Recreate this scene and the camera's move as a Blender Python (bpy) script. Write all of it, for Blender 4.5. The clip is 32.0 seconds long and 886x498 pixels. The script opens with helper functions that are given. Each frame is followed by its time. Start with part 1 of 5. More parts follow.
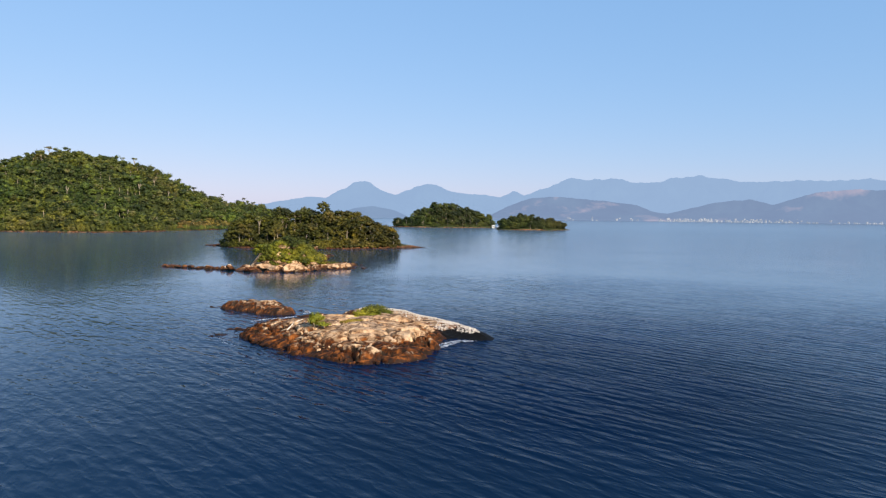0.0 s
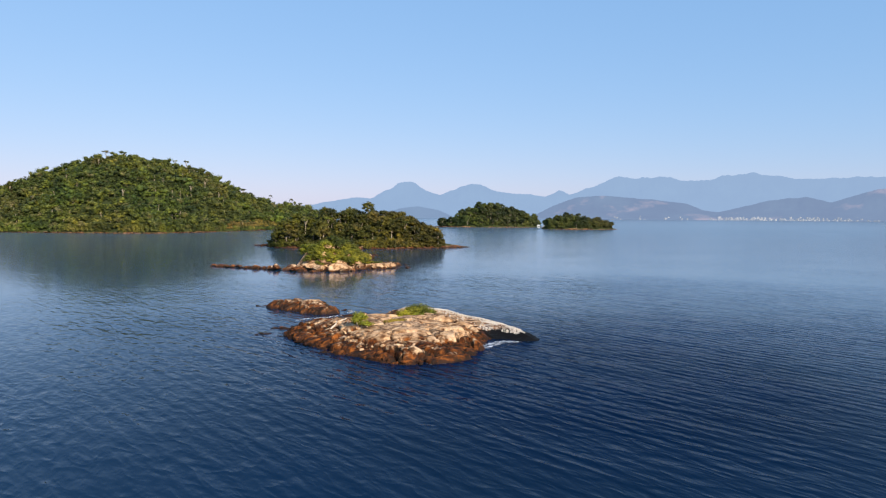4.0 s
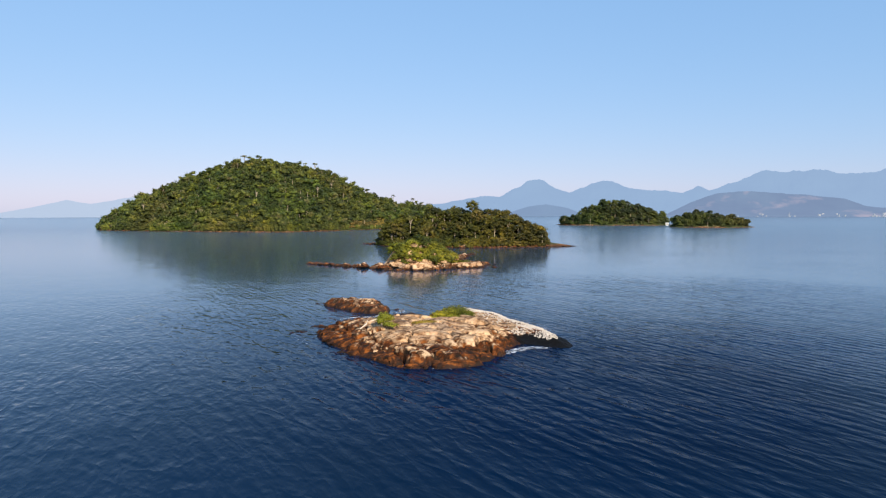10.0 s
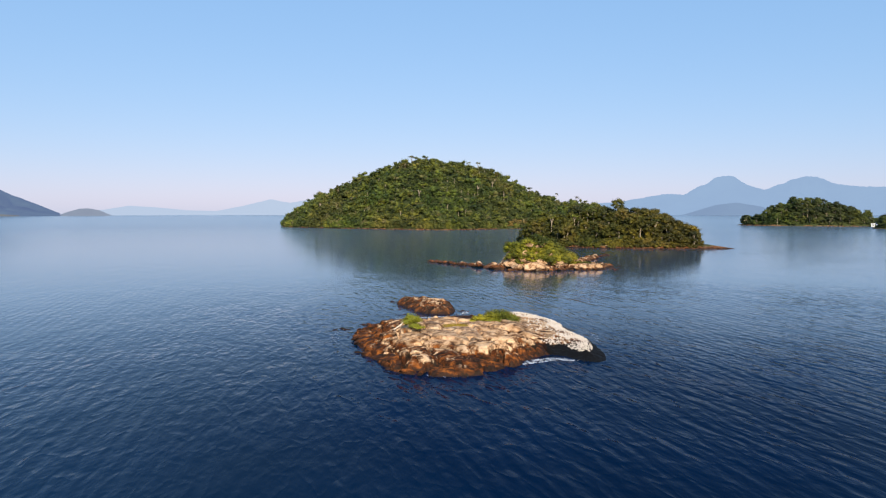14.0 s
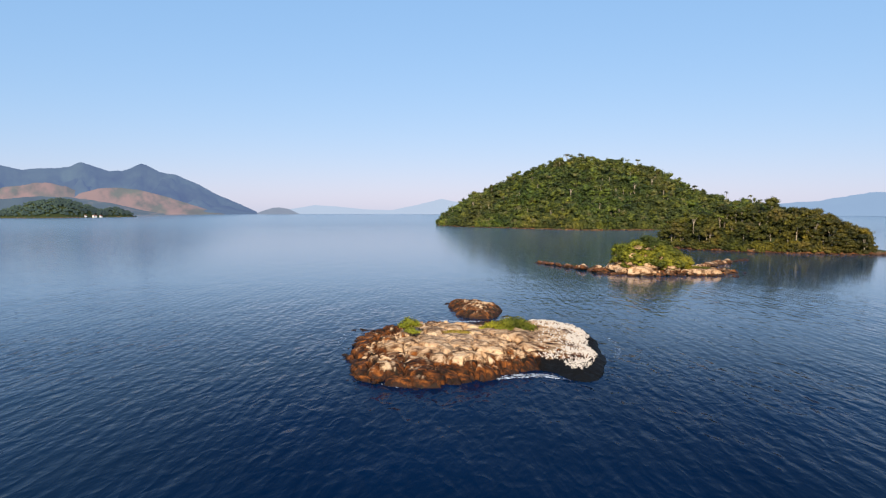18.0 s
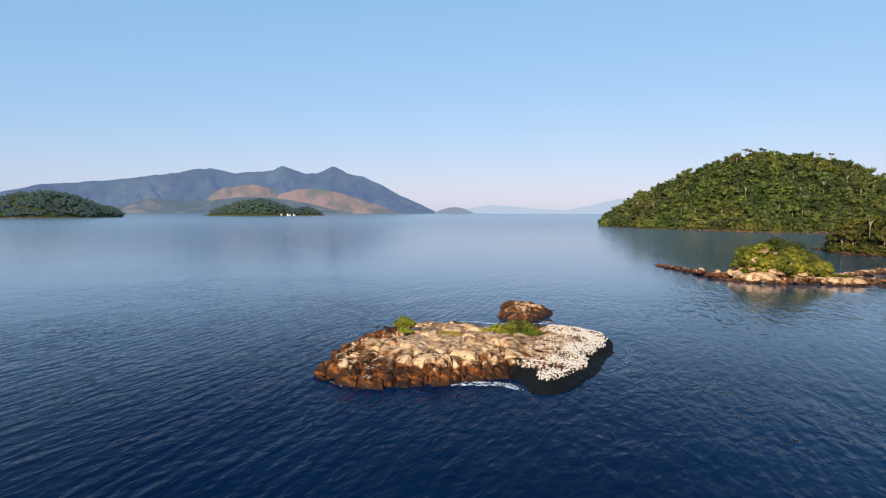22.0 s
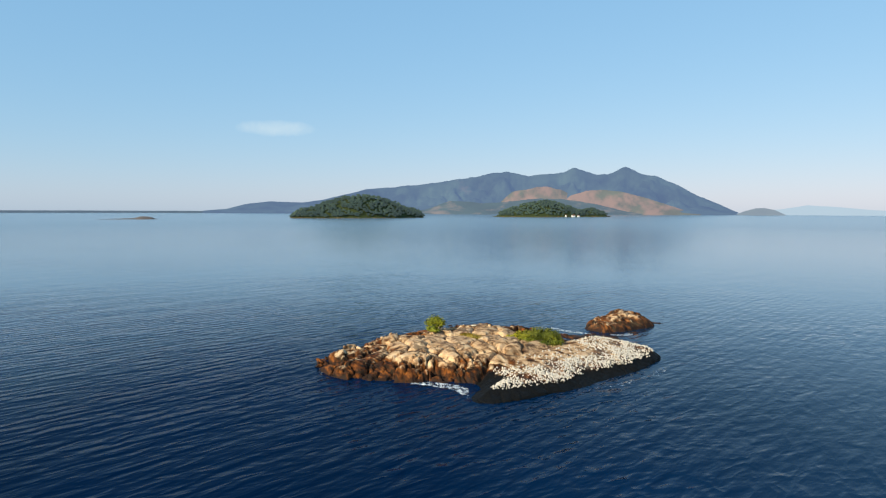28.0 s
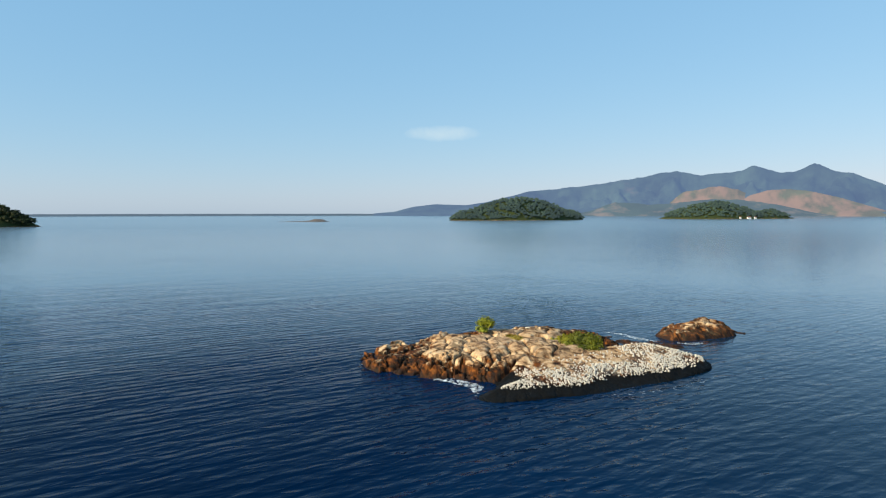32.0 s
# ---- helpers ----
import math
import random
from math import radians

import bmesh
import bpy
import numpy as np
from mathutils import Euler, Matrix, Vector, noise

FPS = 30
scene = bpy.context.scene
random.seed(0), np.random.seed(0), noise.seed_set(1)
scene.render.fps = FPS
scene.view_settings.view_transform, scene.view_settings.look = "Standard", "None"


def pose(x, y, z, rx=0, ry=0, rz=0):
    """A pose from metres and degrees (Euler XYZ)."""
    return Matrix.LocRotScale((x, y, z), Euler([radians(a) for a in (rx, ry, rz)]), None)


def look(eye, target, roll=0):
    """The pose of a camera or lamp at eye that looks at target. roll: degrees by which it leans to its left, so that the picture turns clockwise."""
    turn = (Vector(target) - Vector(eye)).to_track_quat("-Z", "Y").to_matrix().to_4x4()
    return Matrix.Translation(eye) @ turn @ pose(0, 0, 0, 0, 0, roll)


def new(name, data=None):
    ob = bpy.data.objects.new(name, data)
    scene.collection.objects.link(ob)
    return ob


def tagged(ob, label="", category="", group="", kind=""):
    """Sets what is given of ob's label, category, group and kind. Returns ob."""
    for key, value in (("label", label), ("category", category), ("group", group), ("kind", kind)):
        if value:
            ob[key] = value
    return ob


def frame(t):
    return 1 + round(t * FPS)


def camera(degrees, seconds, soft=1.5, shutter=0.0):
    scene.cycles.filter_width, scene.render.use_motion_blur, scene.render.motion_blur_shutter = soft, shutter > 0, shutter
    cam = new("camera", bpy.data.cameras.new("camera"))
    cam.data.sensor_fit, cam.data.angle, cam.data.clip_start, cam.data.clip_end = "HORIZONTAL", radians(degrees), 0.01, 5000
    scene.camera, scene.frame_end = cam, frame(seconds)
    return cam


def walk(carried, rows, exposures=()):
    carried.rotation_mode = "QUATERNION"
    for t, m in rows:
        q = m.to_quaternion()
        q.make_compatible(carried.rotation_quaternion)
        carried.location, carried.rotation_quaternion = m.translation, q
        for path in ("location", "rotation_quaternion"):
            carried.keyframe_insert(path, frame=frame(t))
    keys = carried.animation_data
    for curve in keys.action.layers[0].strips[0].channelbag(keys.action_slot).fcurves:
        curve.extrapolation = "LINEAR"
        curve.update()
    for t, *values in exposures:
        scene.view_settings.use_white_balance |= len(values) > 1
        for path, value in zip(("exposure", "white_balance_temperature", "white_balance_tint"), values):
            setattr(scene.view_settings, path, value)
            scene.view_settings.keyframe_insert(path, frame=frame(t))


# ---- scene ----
cam = camera(67.31, 32.0, soft=1.25)
walk(cam, [
    (0, look((-40.55, -21.68, 20.40), (9.18, 64.92, 15.15), 0.58)),
    (1, look((-41.12, -20.92, 20.13), (8.43, 65.78, 14.83), 0.46)),
    (2, look((-41.02, -20.38, 20.01), (7.27, 67.03, 14.71), 0.42)),
    (3, look((-40.45, -20.11, 20.02), (6.06, 68.25, 14.74), 0.35)),
    (3.5, look((-40.07, -20.08, 20.04), (5.05, 69.00, 14.76), 0.30)),
    (5.5, look((-37.20, -20.98, 20.35), (3.15, 70.36, 15.00), 0.16)),
    (6, look((-36.26, -21.24, 20.38), (2.94, 70.60, 15.04), 0.12)),
    (7, look((-34.28, -21.75, 20.36), (2.17, 71.22, 14.96), 0.03)),
    (8, look((-31.56, -22.09, 20.29), (1.92, 71.98, 14.83), -0.08)),
    (9, look((-27.72, -22.35, 20.23), (2.73, 72.75, 14.78), -0.19)),
    (10, look((-23.02, -22.57, 20.19), (2.34, 74.01, 14.63), -0.15)),
    (11, look((-17.85, -22.65, 20.16), (1.54, 75.29, 14.60), -0.14)),
    (12, look((-12.18, -22.50, 20.11), (1.52, 76.40, 14.53), -0.11)),
    (13, look((-6.19, -21.89, 20.08), (-0.19, 77.77, 14.54), -0.21)),
    (14, look((0.00, -20.64, 20.14), (-1.04, 79.19, 14.41), -0.04)),
    (14.5, look((3.11, -19.86, 20.16), (-1.00, 79.89, 14.45), -0.01)),
    (16.5, look((15.20, -15.25, 20.12), (-1.27, 83.21, 14.31), -0.00)),
    (17, look((18.07, -13.94, 20.09), (-1.54, 83.95, 14.32), 0.05)),
    (18, look((23.94, -11.18, 20.02), (-2.46, 85.10, 14.20), 0.10)),
    (19, look((29.56, -8.21, 19.91), (-3.21, 86.09, 14.16), 0.18)),
    (20, look((35.04, -5.04, 19.80), (-3.90, 86.89, 13.98), 0.26)),
    (21, look((40.40, -1.59, 19.68), (-4.72, 87.47, 13.89), 0.26)),
    (22, look((45.96, 2.25, 19.54), (-4.95, 88.12, 13.62), 0.26)),
    (23, look((51.03, 6.26, 19.40), (-5.50, 88.54, 13.53), 0.21)),
    (24, look((55.59, 10.27, 19.28), (-6.20, 88.68, 13.36), 0.07)),
    (24.5, look((57.81, 12.20, 19.21), (-6.42, 88.62, 13.27), 0.02)),
    (26.5, look((67.39, 19.81, 19.29), (-7.63, 85.66, 13.37), 0.16)),
    (27, look((69.67, 21.91, 19.50), (-8.23, 84.33, 13.57), 0.21)),
    (28, look((73.95, 26.18, 19.97), (-8.66, 82.22, 14.05), 0.21)),
    (29, look((77.36, 30.12, 20.23), (-10.37, 77.73, 14.18), 0.17)),
    (30, look((80.08, 33.68, 20.32), (-10.32, 76.00, 14.26), 0.19)),
    (31, look((82.29, 36.75, 20.28), (-10.23, 74.23, 14.40), 0.20)),
    (32, look((84.23, 39.43, 20.18), (-9.58, 73.62, 14.56), -0.05)),
], [(0, 0.43, 6150, 11), (14, 0.43, 6200, 10), (23, 0.43, 6300, 7), (27.5, 0.45, 6400, -1), (32, 0.46, 6430, -3)])

# ---- daylight ----
SUN_AZ, SUN_EL = 172.0, 27.0          # degrees clockwise from +y, degrees up
sun_way = Vector((math.sin(radians(SUN_AZ)) * math.cos(radians(SUN_EL)),
                  math.cos(radians(SUN_AZ)) * math.cos(radians(SUN_EL)), math.sin(radians(SUN_EL))))
world = bpy.data.worlds.new("world")
scene.world = world
world.use_nodes = True
wn = world.node_tree
sky = wn.nodes.new("ShaderNodeTexSky")
sky.sky_type, sky.sun_disc = "NISHITA", False
sky.sun_elevation, sky.sun_rotation = radians(SUN_EL), radians(SUN_AZ)
sky.air_density, sky.dust_density, sky.ozone_density = 1.2, 0.3, 5.0
wn.nodes["Background"].inputs["Strength"].default_value = 0.161
soft_sky = wn.nodes.new("ShaderNodeGamma")
soft_sky.inputs["Gamma"].default_value = 0.76
wn.links.new(sky.outputs[0], soft_sky.inputs["Color"])
sea_air = wn.nodes.new("ShaderNodeMix")
sea_air.data_type, sea_air.blend_type = "RGBA", "MULTIPLY"
sea_air.inputs["Factor"].default_value = 1.0
sea_air.inputs["B"].default_value = (0.775, 0.83, 1.0, 1.0)
wn.links.new(soft_sky.outputs[0], sea_air.inputs["A"])
pale = wn.nodes.new("ShaderNodeMix")
pale.data_type, pale.blend_type = "RGBA", "MIX"
pale.inputs["Factor"].default_value = 0.23
pale.inputs["B"].default_value = (2.85, 3.10, 3.82, 1.0)
wn.links.new(sea_air.outputs["Result"], pale.inputs["A"])
# marine haze: each colour of the sky fades towards the horizon at its own rate
split, rejoin = wn.nodes.new("ShaderNodeSeparateColor"), wn.nodes.new("ShaderNodeCombineColor")
wn.links.new(pale.outputs["Result"], split.inputs[0])
for band, (gain, power) in enumerate(((0.850, 1.15), (1.353, 0.70), (1.980, 0.50))):
    fade = wn.nodes.new("ShaderNodeMath")
    fade.operation = "POWER"
    wn.links.new(split.outputs[band], fade.inputs[0])
    fade.inputs[1].default_value = power
    scaled = wn.nodes.new("ShaderNodeMath")
    scaled.operation = "MULTIPLY"
    wn.links.new(fade.outputs[0], scaled.inputs[0])
    scaled.inputs[1].default_value = gain
    wn.links.new(scaled.outputs[0], rejoin.inputs[band])
wn.links.new(rejoin.outputs[0], wn.nodes["Background"].inputs["Color"])
sun = new("sun", bpy.data.lights.new("sun", "SUN"))
sun.data.energy, sun.data.angle, sun.data.color = 5.0, radians(0.55), (1.0, 0.84, 0.64)
sun.matrix_world = look(sun_way * 300, (0, 0, 0))


# ---- materials ----
def material(name):
    m = bpy.data.materials.new(name)
    m.use_nodes = True
    return m, m.node_tree, m.node_tree.nodes["Principled BSDF"]


def add(nt, kind, **values):
    """A node with its inputs (by name or number) set or linked."""
    n = nt.nodes.new(kind)
    for key, v in values.items():
        if key.startswith("_"):
            continue
        sock = n.inputs[key.replace("__", " ")]
        if isinstance(v, bpy.types.NodeSocket):
            nt.links.new(v, sock)
        else:
            sock.default_value = v
    return n


def noise_tex(nt, vec, scale, detail=6.0, rough=0.55, dist=0.0):
    n = add(nt, "ShaderNodeTexNoise", Scale=scale, Detail=detail, Roughness=rough, Distortion=dist)
    if vec is not None:
        nt.links.new(vec, n.inputs["Vector"])
    return n.outputs["Fac"]


def ramp(nt, fac, stops):
    n = nt.nodes.new("ShaderNodeValToRGB")
    el = n.color_ramp.elements
    while len(el) < len(stops):
        el.new(0.5)
    for e, (p, c) in zip(el, stops):
        e.position, e.color = p, (*c, 1.0) if len(c) == 3 else c
    nt.links.new(fac, n.inputs["Fac"])
    return n.outputs["Color"]


def mix(nt, fac, a, b, blend="MIX"):
    n = nt.nodes.new("ShaderNodeMix")
    n.data_type, n.blend_type = "RGBA", blend
    for sock, v in ((n.inputs["Factor"], fac), (n.inputs["A"], a), (n.inputs["B"], b)):
        if isinstance(v, bpy.types.NodeSocket):
            nt.links.new(v, sock)
        elif isinstance(v, (int, float)):
            sock.default_value = v
        else:
            sock.default_value = (*v, 1.0)
    return n.outputs["Result"]


def math_node(nt, op, a, b=None, c=None, clamp=False):
    n = nt.nodes.new("ShaderNodeMath")
    n.operation, n.use_clamp = op, clamp
    for i, v in enumerate((a, b, c)):
        if v is None:
            continue
        if isinstance(v, bpy.types.NodeSocket):
            nt.links.new(v, n.inputs[i])
        else:
            n.inputs[i].default_value = v
    return n.outputs[0]


def span(nt, v, lo, hi):
    """0 at lo to 1 at hi, clamped."""
    n = nt.nodes.new("ShaderNodeMapRange")
    nt.links.new(v, n.inputs["Value"])
    n.inputs["From Min"].default_value, n.inputs["From Max"].default_value = lo, hi
    return n.outputs["Result"]


def place(nt):
    """World place: the vector and its x, y, z."""
    g = nt.nodes.new("ShaderNodeNewGeometry")
    s = nt.nodes.new("ShaderNodeSeparateXYZ")
    nt.links.new(g.outputs["Position"], s.inputs[0])
    return g.outputs["Position"], s.outputs


def bump(nt, bsdf, height, strength, distance):
    b = add(nt, "ShaderNodeBump", Strength=strength, Distance=distance, Height=height)
    nt.links.new(b.outputs[0], bsdf.inputs["Normal"])


def sea_material():
    """Dark clear bay water; short crests run a little west of north, in calmer and rougher lanes."""
    m, nt, b = material("sea_water")
    pos, xyz = place(nt)
    turn = add(nt, "ShaderNodeMapping", Vector=pos)
    turn.inputs["Rotation"].default_value = (0, 0, radians(-15))
    long = add(nt, "ShaderNodeMapping", Vector=turn.outputs[0])
    long.inputs["Scale"].default_value = (1.0, 0.40, 1.0)
    across = add(nt, "ShaderNodeMapping", Vector=pos)
    across.inputs["Rotation"].default_value = (0, 0, radians(52))
    across.inputs["Scale"].default_value = (1.0, 0.45, 1.0)
    swell = noise_tex(nt, long.outputs[0], 0.16, 1.0, 0.4, 0.3)
    ripple = noise_tex(nt, long.outputs[0], 0.66, 2.0, 0.5, 0.4)
    # short sharp crests where the ripples fold over
    crest = math_node(nt, "SUBTRACT", 0.5, math_node(nt, "ABSOLUTE", math_node(nt, "SUBTRACT", noise_tex(nt, long.outputs[0], 0.58, 1.0, 0.4, 0.5), 0.5)))
    cross = noise_tex(nt, across.outputs[0], 0.85, 2.0, 0.5, 0.3)
    fine = noise_tex(nt, long.outputs[0], 1.9, 2.0, 0.5, 0.3)
    patch = noise_tex(nt, turn.outputs[0], 0.016, 3.0, 0.5)
    lane = span(nt, patch, 0.36, 0.64)
    h = math_node(nt, "MULTIPLY", swell, 0.70)
    h = math_node(nt, "MULTIPLY_ADD", ripple, 0.34, h)
    h = math_node(nt, "MULTIPLY_ADD", crest, 0.48, h)
    h = math_node(nt, "MULTIPLY_ADD", cross, 0.21, h)
    h = math_node(nt, "MULTIPLY_ADD", fine, 0.07, h)
    train = add(nt, "ShaderNodeTexWave", Vector=long.outputs[0], Scale=0.17, Distortion=5.0, Detail=2.0)
    train.inputs["Detail Scale"].default_value = 0.8
    h = math_node(nt, "MULTIPLY_ADD", train.outputs["Fac"], 0.075, h)
    amount = math_node(nt, "MULTIPLY_ADD", lane, 0.46, 0.29)
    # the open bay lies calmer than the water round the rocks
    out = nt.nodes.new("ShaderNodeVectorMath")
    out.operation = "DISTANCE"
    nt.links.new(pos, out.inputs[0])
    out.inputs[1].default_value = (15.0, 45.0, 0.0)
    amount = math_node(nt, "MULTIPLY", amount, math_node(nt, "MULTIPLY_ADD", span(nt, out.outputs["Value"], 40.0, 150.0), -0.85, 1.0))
    bp = add(nt, "ShaderNodeBump", Distance=1.0, Height=h, Strength=amount)
    nt.links.new(bp.outputs[0], b.inputs["Normal"])
    # clear and deep round the rocks, finely ruffled out in the bay
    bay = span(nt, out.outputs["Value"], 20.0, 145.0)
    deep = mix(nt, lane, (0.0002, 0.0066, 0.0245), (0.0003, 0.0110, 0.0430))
    # paler with distance: brightness of reflected sky painted into the base colour
    painted_sky = mix(nt, span(nt, out.outputs["Value"], 250.0, 1100.0), (0.010, 0.042, 0.085), (0.130, 0.180, 0.230))
    nt.links.new(mix(nt, bay, deep, painted_sky), b.inputs["Base Color"])
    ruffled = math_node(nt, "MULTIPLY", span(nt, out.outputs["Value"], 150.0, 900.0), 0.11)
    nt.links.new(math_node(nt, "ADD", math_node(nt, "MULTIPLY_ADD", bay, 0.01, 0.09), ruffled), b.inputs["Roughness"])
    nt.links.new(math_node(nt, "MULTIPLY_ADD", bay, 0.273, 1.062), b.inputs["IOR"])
    b.inputs["Specular Tint"].default_value = (0.12, 0.55, 1.0, 1.0)
    return m


def rock_material(name, tide=True, guano=False, scale=1.0, rusty=0.92, splash=1.0, cracks=0.8):
    """Weathered coastal granite: cream and tan above, rust and black below the splash line."""
    m, nt, b = material(name)
    pos, xyz = place(nt)
    big = noise_tex(nt, pos, 0.22 * scale, 5.0, 0.6)
    mid = noise_tex(nt, pos, 0.75 * scale, 7.0, 0.60, 0.6)
    fine = noise_tex(nt, pos, 5.0 * scale, 6.0, 0.7)
    col = ramp(nt, mid, [(0.31, (0.03, 0.015, 0.009)), (0.40, (0.17, 0.088, 0.042)), (0.48, (0.44, 0.262, 0.132)), (0.64, (0.66, 0.460, 0.275))])
    col = mix(nt, math_node(nt, "MULTIPLY", span(nt, big, 0.5, 0.62), 0.30), col, (0.42, 0.29, 0.20))
    streak = add(nt, "ShaderNodeMapping", Vector=pos)
    streak.inputs["Rotation"].default_value = (0.0, 0.0, radians(-38))
    streak.inputs["Scale"].default_value = (0.55, 1.5, 0.6)
    # dark stretched patches, set by noise
    dark_pocket = span(nt, noise_tex(nt, streak.outputs[0], 0.55 * scale, 5.0, 0.62, 0.5), 0.545, 0.59)
    col = mix(nt, math_node(nt, "MULTIPLY", dark_pocket, 0.68), col, (0.085, 0.048, 0.026))
    col = mix(nt, math_node(nt, "MULTIPLY", span(nt, fine, 0.45, 0.7), 0.35), col, mix(nt, 0.55, col, (0.06, 0.035, 0.02)))
    bent = nt.nodes.new("ShaderNodeVectorMath")
    bent.operation = "MULTIPLY_ADD"
    warp = add(nt, "ShaderNodeTexNoise", Vector=pos, Scale=1.3 * scale, Detail=3.0)
    nt.links.new(warp.outputs["Color"], bent.inputs[0])
    bent.inputs[1].default_value = (1.6, 1.6, 1.6)
    nt.links.new(streak.outputs[0], bent.inputs[2])
    crack = nt.nodes.new("ShaderNodeTexVoronoi")
    crack.feature = "DISTANCE_TO_EDGE"
    nt.links.new(bent.outputs[0], crack.inputs["Vector"])
    crack.inputs["Scale"].default_value = 0.22 * scale
    # thin dark lines along the cell edges, in some areas only
    crack_line = math_node(nt, "SUBTRACT", 1.0, span(nt, crack.outputs["Distance"], 0.008, 0.05))
    crack_line = math_node(nt, "MULTIPLY", crack_line, span(nt, noise_tex(nt, pos, 0.35 * scale, 3.0), 0.43, 0.52))
    col = mix(nt, math_node(nt, "MULTIPLY", crack_line, cracks), col, (0.05, 0.026, 0.014))
    rough = 0.85
    if tide:
        z = math_node(nt, "ADD", xyz[2], math_node(nt, "MULTIPLY_ADD", mid, 3.2 * splash, -1.6 * splash))
        rust = math_node(nt, "SUBTRACT", 1.0, span(nt, z, 1.05 * splash, 1.5 * splash))
        col = mix(nt, math_node(nt, "MULTIPLY", rust, rusty), col, ramp(nt, noise_tex(nt, streak.outputs[0], 1.1 * scale, 5.0, 0.60), [(0.40, (0.005, 0.003, 0.002)), (0.51, (0.060, 0.017, 0.004)), (0.68, (0.25, 0.078, 0.013))]))
        wet = math_node(nt, "SUBTRACT", 1.0, span(nt, z, 0.05 * splash, 0.5 * splash))
        col = mix(nt, math_node(nt, "MULTIPLY", wet, 0.9), col, (0.022, 0.012, 0.008))
        nt.links.new(math_node(nt, "MULTIPLY_ADD", wet, -0.2, 0.85), b.inputs["Roughness"])
    if guano:
        # the bare eastern slab: black algae low down, whitewashed above
        lean = math_node(nt, "MULTIPLY_ADD", xyz[1], 0.20, xyz[0])
        lean = math_node(nt, "ADD", lean, math_node(nt, "MULTIPLY_ADD", big, 5.0, -2.5))
        zz = math_node(nt, "ADD", xyz[2], math_node(nt, "MULTIPLY_ADD", mid, 1.8, -0.9))
        zz = math_node(nt, "MULTIPLY_ADD", span(nt, xyz[1], 71.5, 77.0), 0.28, zz)
        low = math_node(nt, "SUBTRACT", 1.0, span(nt, zz, 1.15, 1.45))
        algae = math_node(nt, "MULTIPLY", span(nt, lean, 26.5, 28.5), low)
        col = mix(nt, math_node(nt, "MULTIPLY", algae, 1.0), col, (0.0045, 0.0042, 0.0040))
        spots = span(nt, noise_tex(nt, pos, 2.6, 5.0, 0.75), 0.42, 0.56)
        high = math_node(nt, "MULTIPLY", span(nt, lean, 31.0, 34.0), span(nt, zz, 1.3, 1.6))
        col = mix(nt, math_node(nt, "MULTIPLY", math_node(nt, "MULTIPLY", high, spots), 0.28), col, (0.52, 0.45, 0.38))
    b.inputs["Specular IOR Level"].default_value = 0.12
    nt.links.new(col, b.inputs["Base Color"])
    if not tide:
        b.inputs["Roughness"].default_value = rough
    h = math_node(nt, "MULTIPLY_ADD", mid, 1.0, math_node(nt, "MULTIPLY", fine, 0.3))
    h = math_node(nt, "MULTIPLY_ADD", crack_line, -0.7, h)
    bump(nt, b, h, 0.6, 0.16 / scale)
    return m


def leaf_material(name, dark, light, dry=None):
    m, nt, b = material(name)
    g = nt.nodes.new("ShaderNodeNewGeometry")
    o = nt.nodes.new("ShaderNodeObjectInfo")
    col = mix(nt, math_node(nt, "MULTIPLY_ADD", g.outputs["Random Per Island"], 0.55, 0.22), dark, light)
    tone = mix(nt, o.outputs["Random"], (0.44, 0.50, 0.44), (1.06, 1.02, 0.90))
    col = mix(nt, 1.0, col, tone, "MULTIPLY")
    pos, xyz = place(nt)
    patch = noise_tex(nt, pos, 0.03, 4.0, 0.6)
    col = mix(nt, span(nt, patch, 0.42, 0.62), col, mix(nt, 1.0, col, (1.55, 1.45, 1.0), "MULTIPLY"))
    stand = noise_tex(nt, pos, 0.055, 2.0, 0.6)
    col = mix(nt, 1.0, col, mix(nt, span(nt, stand, 0.40, 0.60), (0.62, 0.70, 0.7), (1.3, 1.22, 1.1)), "MULTIPLY")
    crown = noise_tex(nt, pos, 0.16, 2.0, 0.6)
    col = mix(nt, 1.0, col, mix(nt, span(nt, crown, 0.34, 0.66), (0.36, 0.43, 0.42), (1.6, 1.45, 1.15)), "MULTIPLY")
    drift = noise_tex(nt, pos, 0.010, 2.0, 0.5)
    col = mix(nt, 1.0, col, mix(nt, span(nt, drift, 0.38, 0.62), (0.92, 1.02, 0.8), (1.4, 1.06, 1.05)), "MULTIPLY")
    if dry:
        col = mix(nt, math_node(nt, "MULTIPLY", span(nt, noise_tex(nt, pos, 0.09, 3.0), 0.58, 0.7), 0.6), col, dry)
    nt.links.new(col, b.inputs["Base Color"])
    b.inputs["Roughness"].default_value = 0.6
    b.inputs["Specular IOR Level"].default_value = 0.25
    b.inputs["Transmission Weight"].default_value = 0.0
    return m


def plain(name, colour, rough=0.8, grain=3.0, spread=0.35):
    m, nt, b = material(name)
    pos, xyz = place(nt)
    n = noise_tex(nt, pos, grain, 5.0, 0.6)
    col = mix(nt, n, [c * (1 - spread) for c in colour], [min(1, c * (1 + spread)) for c in colour])
    nt.links.new(col, b.inputs["Base Color"])
    b.inputs["Roughness"].default_value = rough
    return m


